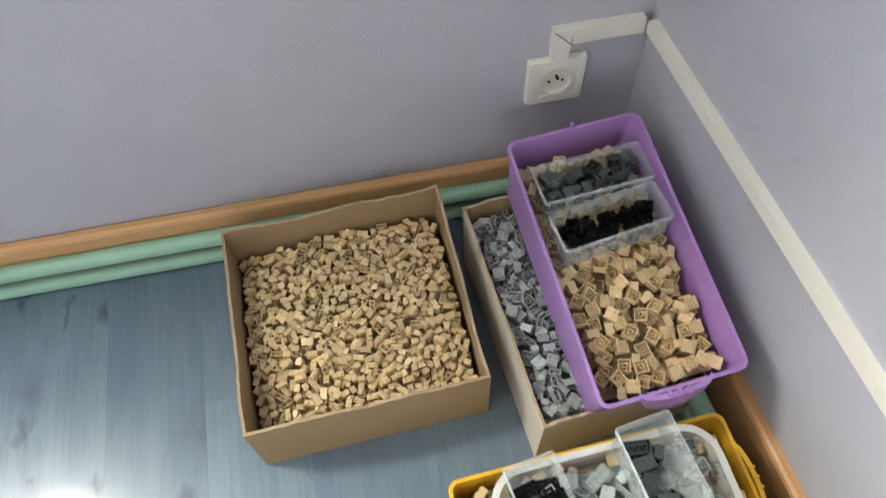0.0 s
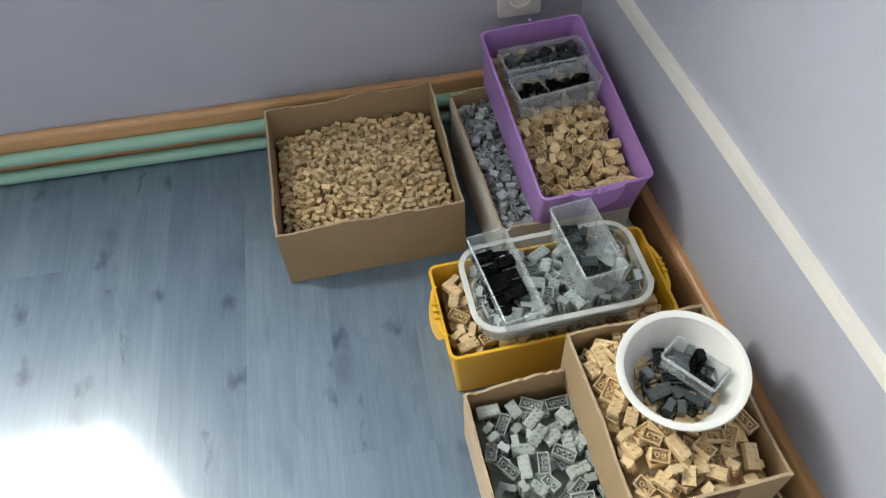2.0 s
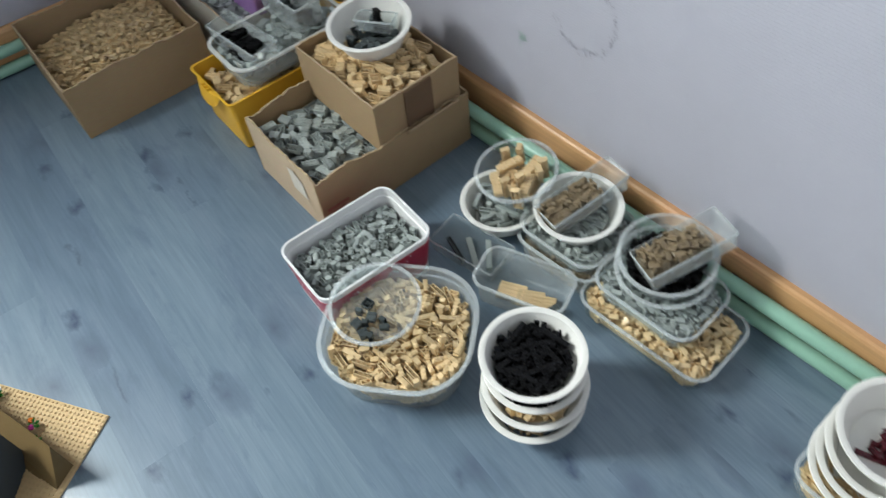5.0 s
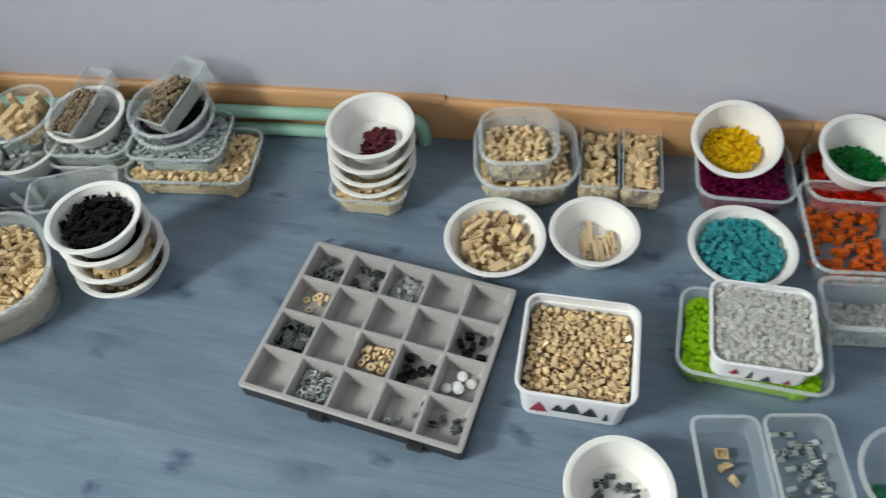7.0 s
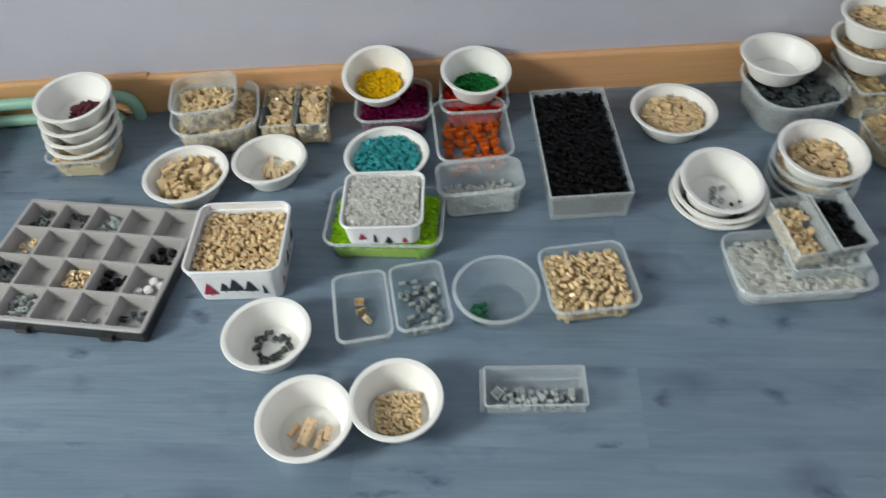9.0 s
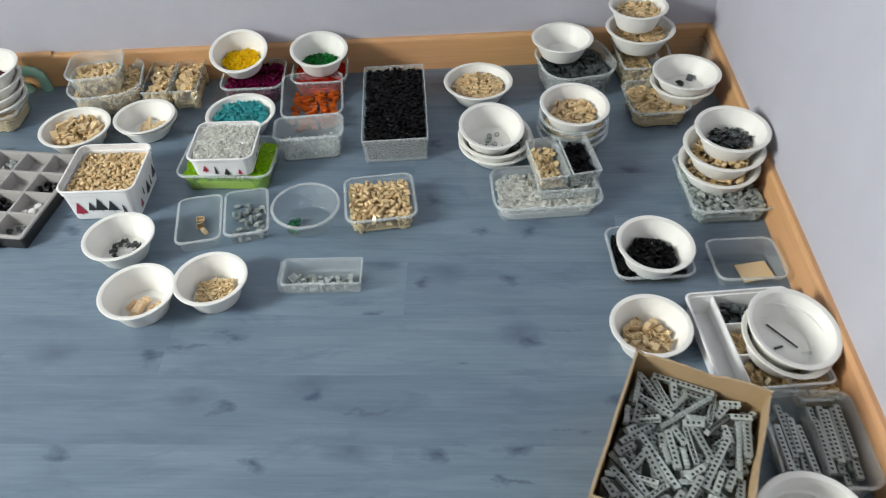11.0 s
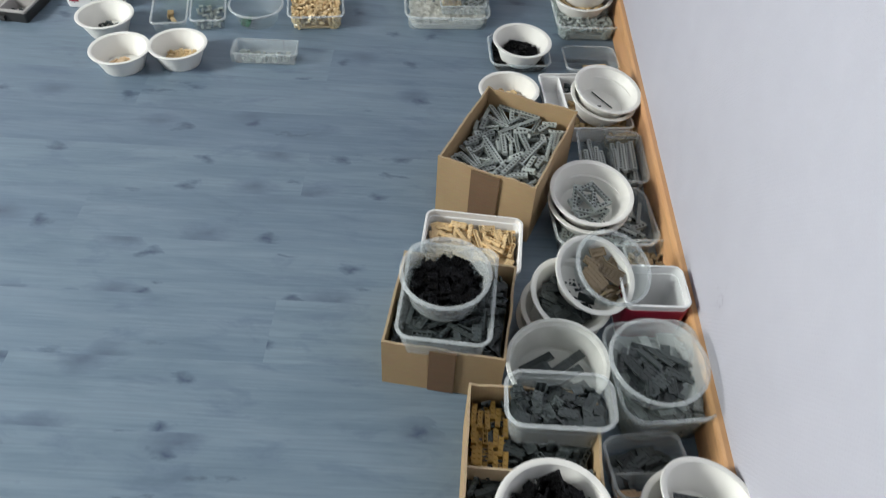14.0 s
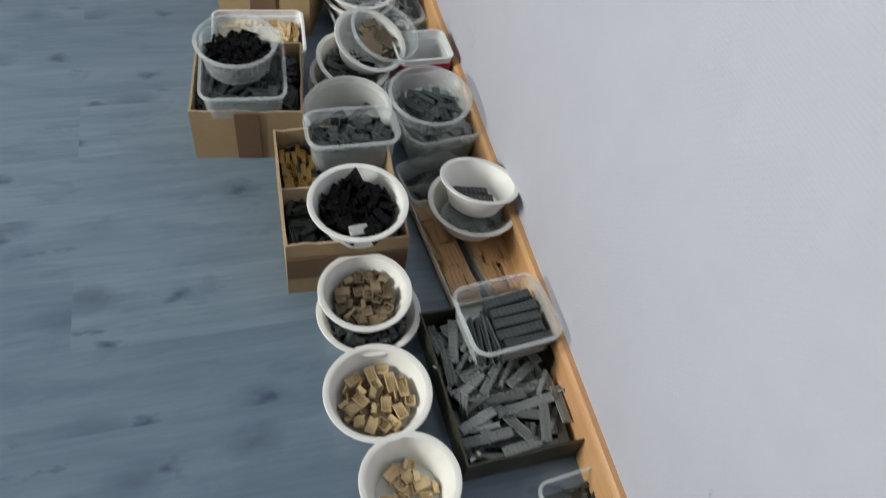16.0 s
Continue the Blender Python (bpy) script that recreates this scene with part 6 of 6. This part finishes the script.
pile(i, 0.012, [("wide_plate", 1), ("long_plate", 1)], DGREY, "dark grey plates in a tilted bowl", singles=30, limit=14, core=False, layers=4, poses=(0.8, 0.2, 0, 0))
i = bowl(-1.780, -2.929, 0.052, 0.171, 0.05, label="white plastic bowl of dark grey wedges")
pile(i, 0.034, [("wide_slope", 1), ("slope", 1)], DGREY, "dark grey wedges in a white bowl", singles=60, limit=90)
i = bowl(-1.766, -2.925, 0.092, 0.152, 0.055, (0, -2), "white plastic bowl of dark tan wedges on a bowl")
pile(i, 0.032, [("wide_slope", 2), ("flat_slope", 2), ("square_plate", 1)], DTAN, "dark tan wedges in a white bowl", singles=90, limit=90)
i = bowl(-1.928, -2.905, 0.060, 0.166, 0.058, label="white plastic bowl of large tan wedges")
pile(i, 0.030, [("steep_slope", 1), ("flat_slope", 3), ("wide_slope", 1)], MTAN, "large tan wedges in a white bowl", singles=60, limit=50, layers=3, poses=(0.22, 0.50, 0.28, 0))
i = bowl(-2.072, -2.914, 0.060, 0.147, 0.058, label="white plastic bowl of a few tan wedges")
pile(i, 0.016, [("flat_slope", 2), ("wide_slope", 1)], TAN, "a few tan wedges in a white bowl", singles=30, limit=18, core=False, layers=3, spot=(0, 0, 0.034, 0.034))
i = carton(-1.945, -3.100, 0, 0.268, 0.194, 0.058, -2, "shallow dark olive box of grey plates", mat=METAL, tape=False, rough=0.0004, category="shallow box", t=0.003)
pile(i, 0.040, [("row_plate", 3), ("long_plate", 3), ("strip_plate", 1), ("long_strip", 2)], MGREY, "long grey plates in a shallow box", singles=190, limit=170, layers=9, core=False, tilt=0.5, poses=(0.66, 0.12, 0.22, 0))
i = tub(-1.874, -3.125, 0.118, 0.132, 0.152, 0.058, 2, 0.022, 0.9, "milky tub of stacked dark grey plates", MILKY, lip=0.005)
rows_of(i, "row_plate", DGREY, "dark grey plates stacked in rows")
i = tub(-2.165, -3.150, 0.045, 0.095, 0.120, 0.045, 2, 0.015, 0.9, "small clear tub by the skirting")
pile(i, 0.020, [("small_plate", 1)], DGREY, "dark pieces in a small clear tub", singles=20, limit=30)


# ---- brick model on its base plate ----
model = thing("brick_model", Matrix.Translation((-0.4585, -0.643, 0)) @ Matrix.Rotation(radians(32.2), 4, "Z"), "tan toy brick model with a walled garden", "brick model")
PLATE = abs_plastic("tan_base_plate", (0.56, 0.41, 0.225), 0.55, 0.05, 0.12)
part("base_plate", G().box(-0.384, 0, 0, 0.384, 0, 0.0035), PLATE, model, "tan studded base plate", False)
g = G()
for a in range(24):
    for b in range(48):
        g.loft([ring(0.0024, 0.0035, 8, -0.384 + (a + 24.5) * P, (b + 0.5) * P), ring(0.0024, 0.0052, 8, -0.384 + (a + 24.5) * P, (b + 0.5) * P)], False, True)
part("stud_field", g, PLATE, model, smooth=False)["kind"] = "stuff"


def in_model(x, y, z):
    return model.matrix_world.inverted() @ Vector((x, y, z))


ends = []
for k in (-0.15, 0.27):
    near, far = (-0.671 + 0.36 * k, -0.452 - 0.933 * k), (-0.619 + 0.30 * k, -0.426 - 0.954 * k)
    ends.append([tuple(in_model(*near, 0.0036)), tuple(in_model(*far, 0.0036)), tuple(in_model(*far, 0.08))])
# the wall's shade is put into its dark tan colour
part("sloping_wall", G().loft(ends, True, True), abs_plastic("shaded_tan_panel", (0.17, 0.115, 0.05), 0.5, 0.05, 0.2), model, "smooth tan sloping wall, darkened as if in shade", False)
ROOF = abs_plastic("worn_roof_grey", (0.055, 0.064, 0.070), 0.6, 0.1, 0.1)
ob = part("roof", G().box(-0.12, 0, -0.10, 0, -0.08, 0.012), ROOF, model, "dark grey studded roof", False)
ob.matrix_basis = model.matrix_world.inverted() @ Matrix.Translation((-0.585, -0.622, 0.084)) @ Matrix.Rotation(radians(-42), 4, "Z")
g = G()
for a in range(14):
    for b in range(12):
        g.loft([ring(0.0024, 0.012, 6, -0.004 - a * P, -0.004 - b * P), ring(0.0024, 0.0137, 6, -0.004 - a * P, -0.004 - b * P)], False, True)
part("roof_studs", g, ROOF, ob, smooth=False)["kind"] = "stuff"
PLANT = abs_plastic("green_plant", (0.03, 0.20, 0.03))
for k, (x, y, cols) in enumerate(((-0.583, -0.483, ((0.7, 0.75, 0.8), (0.25, 0.4, 0.7))), (-0.557, -0.581, ((0.75, 0.2, 0.03), (0.5, 0.05, 0.25))), (-0.565, -0.613, ((0.5, 0.02, 0.02), (0.55, 0.6, 0.05))))):
    pl = part("plant", G().cyl(0, 0, 0, 0.016, 0.0012, 5), PLANT, model)
    pl.location = in_model(x, y, 0.0036)
    for q in range(9):
        a, zz = q * 2.4, 0.006 + 0.0012 * q
        lf = part("leaf", G().add([(0, 0, 0), (0.006, -0.0028, 0.0015), (0.0105, 0, 0.0005), (0.006, 0.0028, 0.0015), (0.006, 0, 0.0035)], [(0, 1, 4), (1, 2, 4), (2, 3, 4), (3, 0, 4), (0, 3, 2, 1)]), PLANT, pl, smooth=False)
        lf.matrix_basis = Matrix.Translation((0, 0, zz)) @ Matrix.Rotation(a, 4, "Z")
    for q, cl in enumerate(cols):
        fl = part("flower", G().cyl(0, 0, -0.002, 0.002, 0.0045, 7).cyl(0, 0, 0.002, 0.0035, 0.002, 6), abs_plastic("flower_%s" % ("white blue orange pink red yellow".split()[k * 2 + q]), cl), pl, smooth=False)
        fl.matrix_basis = pose(0.007 * math.cos(q * 2.5 + k), 0.007 * math.sin(q * 2.5 + k), 0.016, 20, 15, 0)

# ---- scuffs on the walls ----
def scuffs(name, wall, place, marks, mat, label):
    """Short thin rubbed streaks lying on a wall; place turns (along, up) into the wall's plane."""
    g = G()
    for u, v, a, ln, wd in marks:
        c, s_ = math.cos(a) * ln / 2, math.sin(a) * ln / 2
        px, pz = -math.sin(a) * wd / 2, math.cos(a) * wd / 2
        g.add([place(u - c - px, v - s_ - pz), place(u + c - px, v + s_ - pz), place(u + c + px, v + s_ + pz), place(u - c + px, v - s_ + pz)], [(0, 1, 2, 3)])
    ob = part(name, g, mat, bpy.data.objects[wall], label, False)
    ob["kind"] = "stuff"


SCUFF = enamel("grey_rub_mark", (0.30, 0.29, 0.34), 0.7)
marks = []
for k in range(110):
    a = rng.uniform(0.2, 5.9)
    marks.append((-0.798 + 0.066 * math.cos(a) + rng.normal(0, 0.003), 0.369 + 0.066 * math.sin(a) + rng.normal(0, 0.003), 0.95 + rng.normal(0, 0.2), rng.uniform(0.003, 0.010), rng.uniform(0.0006, 0.0012)))
for k in range(16):
    marks.append((-0.765 + rng.normal(0, 0.015), 0.425 + rng.normal(0, 0.01), 0.5 + rng.normal(0, 0.2), rng.uniform(0.005, 0.014), 0.001))
scuffs("rub_mark", "wall_east", lambda u, v: (east(u) - 0.0008, u, v), marks, SCUFF, "faint ring of rubbed grey scuffs")
marks = [(-0.665 + rng.normal(0, 0.005), 0.262 + rng.normal(0, 0.009), 1.3 + rng.normal(0, 0.4), rng.uniform(0.003, 0.008), 0.0016) for k in range(16)]
scuffs("paint_smear", "wall_east", lambda u, v: (east(u) - 0.0008, u, v), marks, enamel("faint_green_smear", (0.36, 0.52, 0.44), 0.6), "small faint green paint smear")
marks = [(0.055 + rng.normal(0, 0.010), 0.112 + rng.normal(0, 0.008), rng.normal(0, 0.3), rng.uniform(0.003, 0.008), 0.001) for k in range(26)]
scuffs("rub_mark", "wall_north", lambda u, v: (u, north(u) - 0.0008, v), marks, SCUFF, "small grey scuff above the skirting")
marks = [(-1.30 + rng.normal(0, 0.008), 0.19 + rng.normal(0, 0.012), 1.2 + rng.normal(0, 0.3), rng.uniform(0.004, 0.01), 0.0008) for k in range(14)]
marks += [(-2.27 + rng.normal(0, 0.008), 0.30 + rng.normal(0, 0.010), 1.0 + rng.normal(0, 0.4), rng.uniform(0.004, 0.01), 0.0008) for k in range(12)]
scuffs("rub_mark", "wall_south", lambda u, v: (u, south(u) + 0.0008, v), marks, SCUFF, "small scratches on the bright wall")
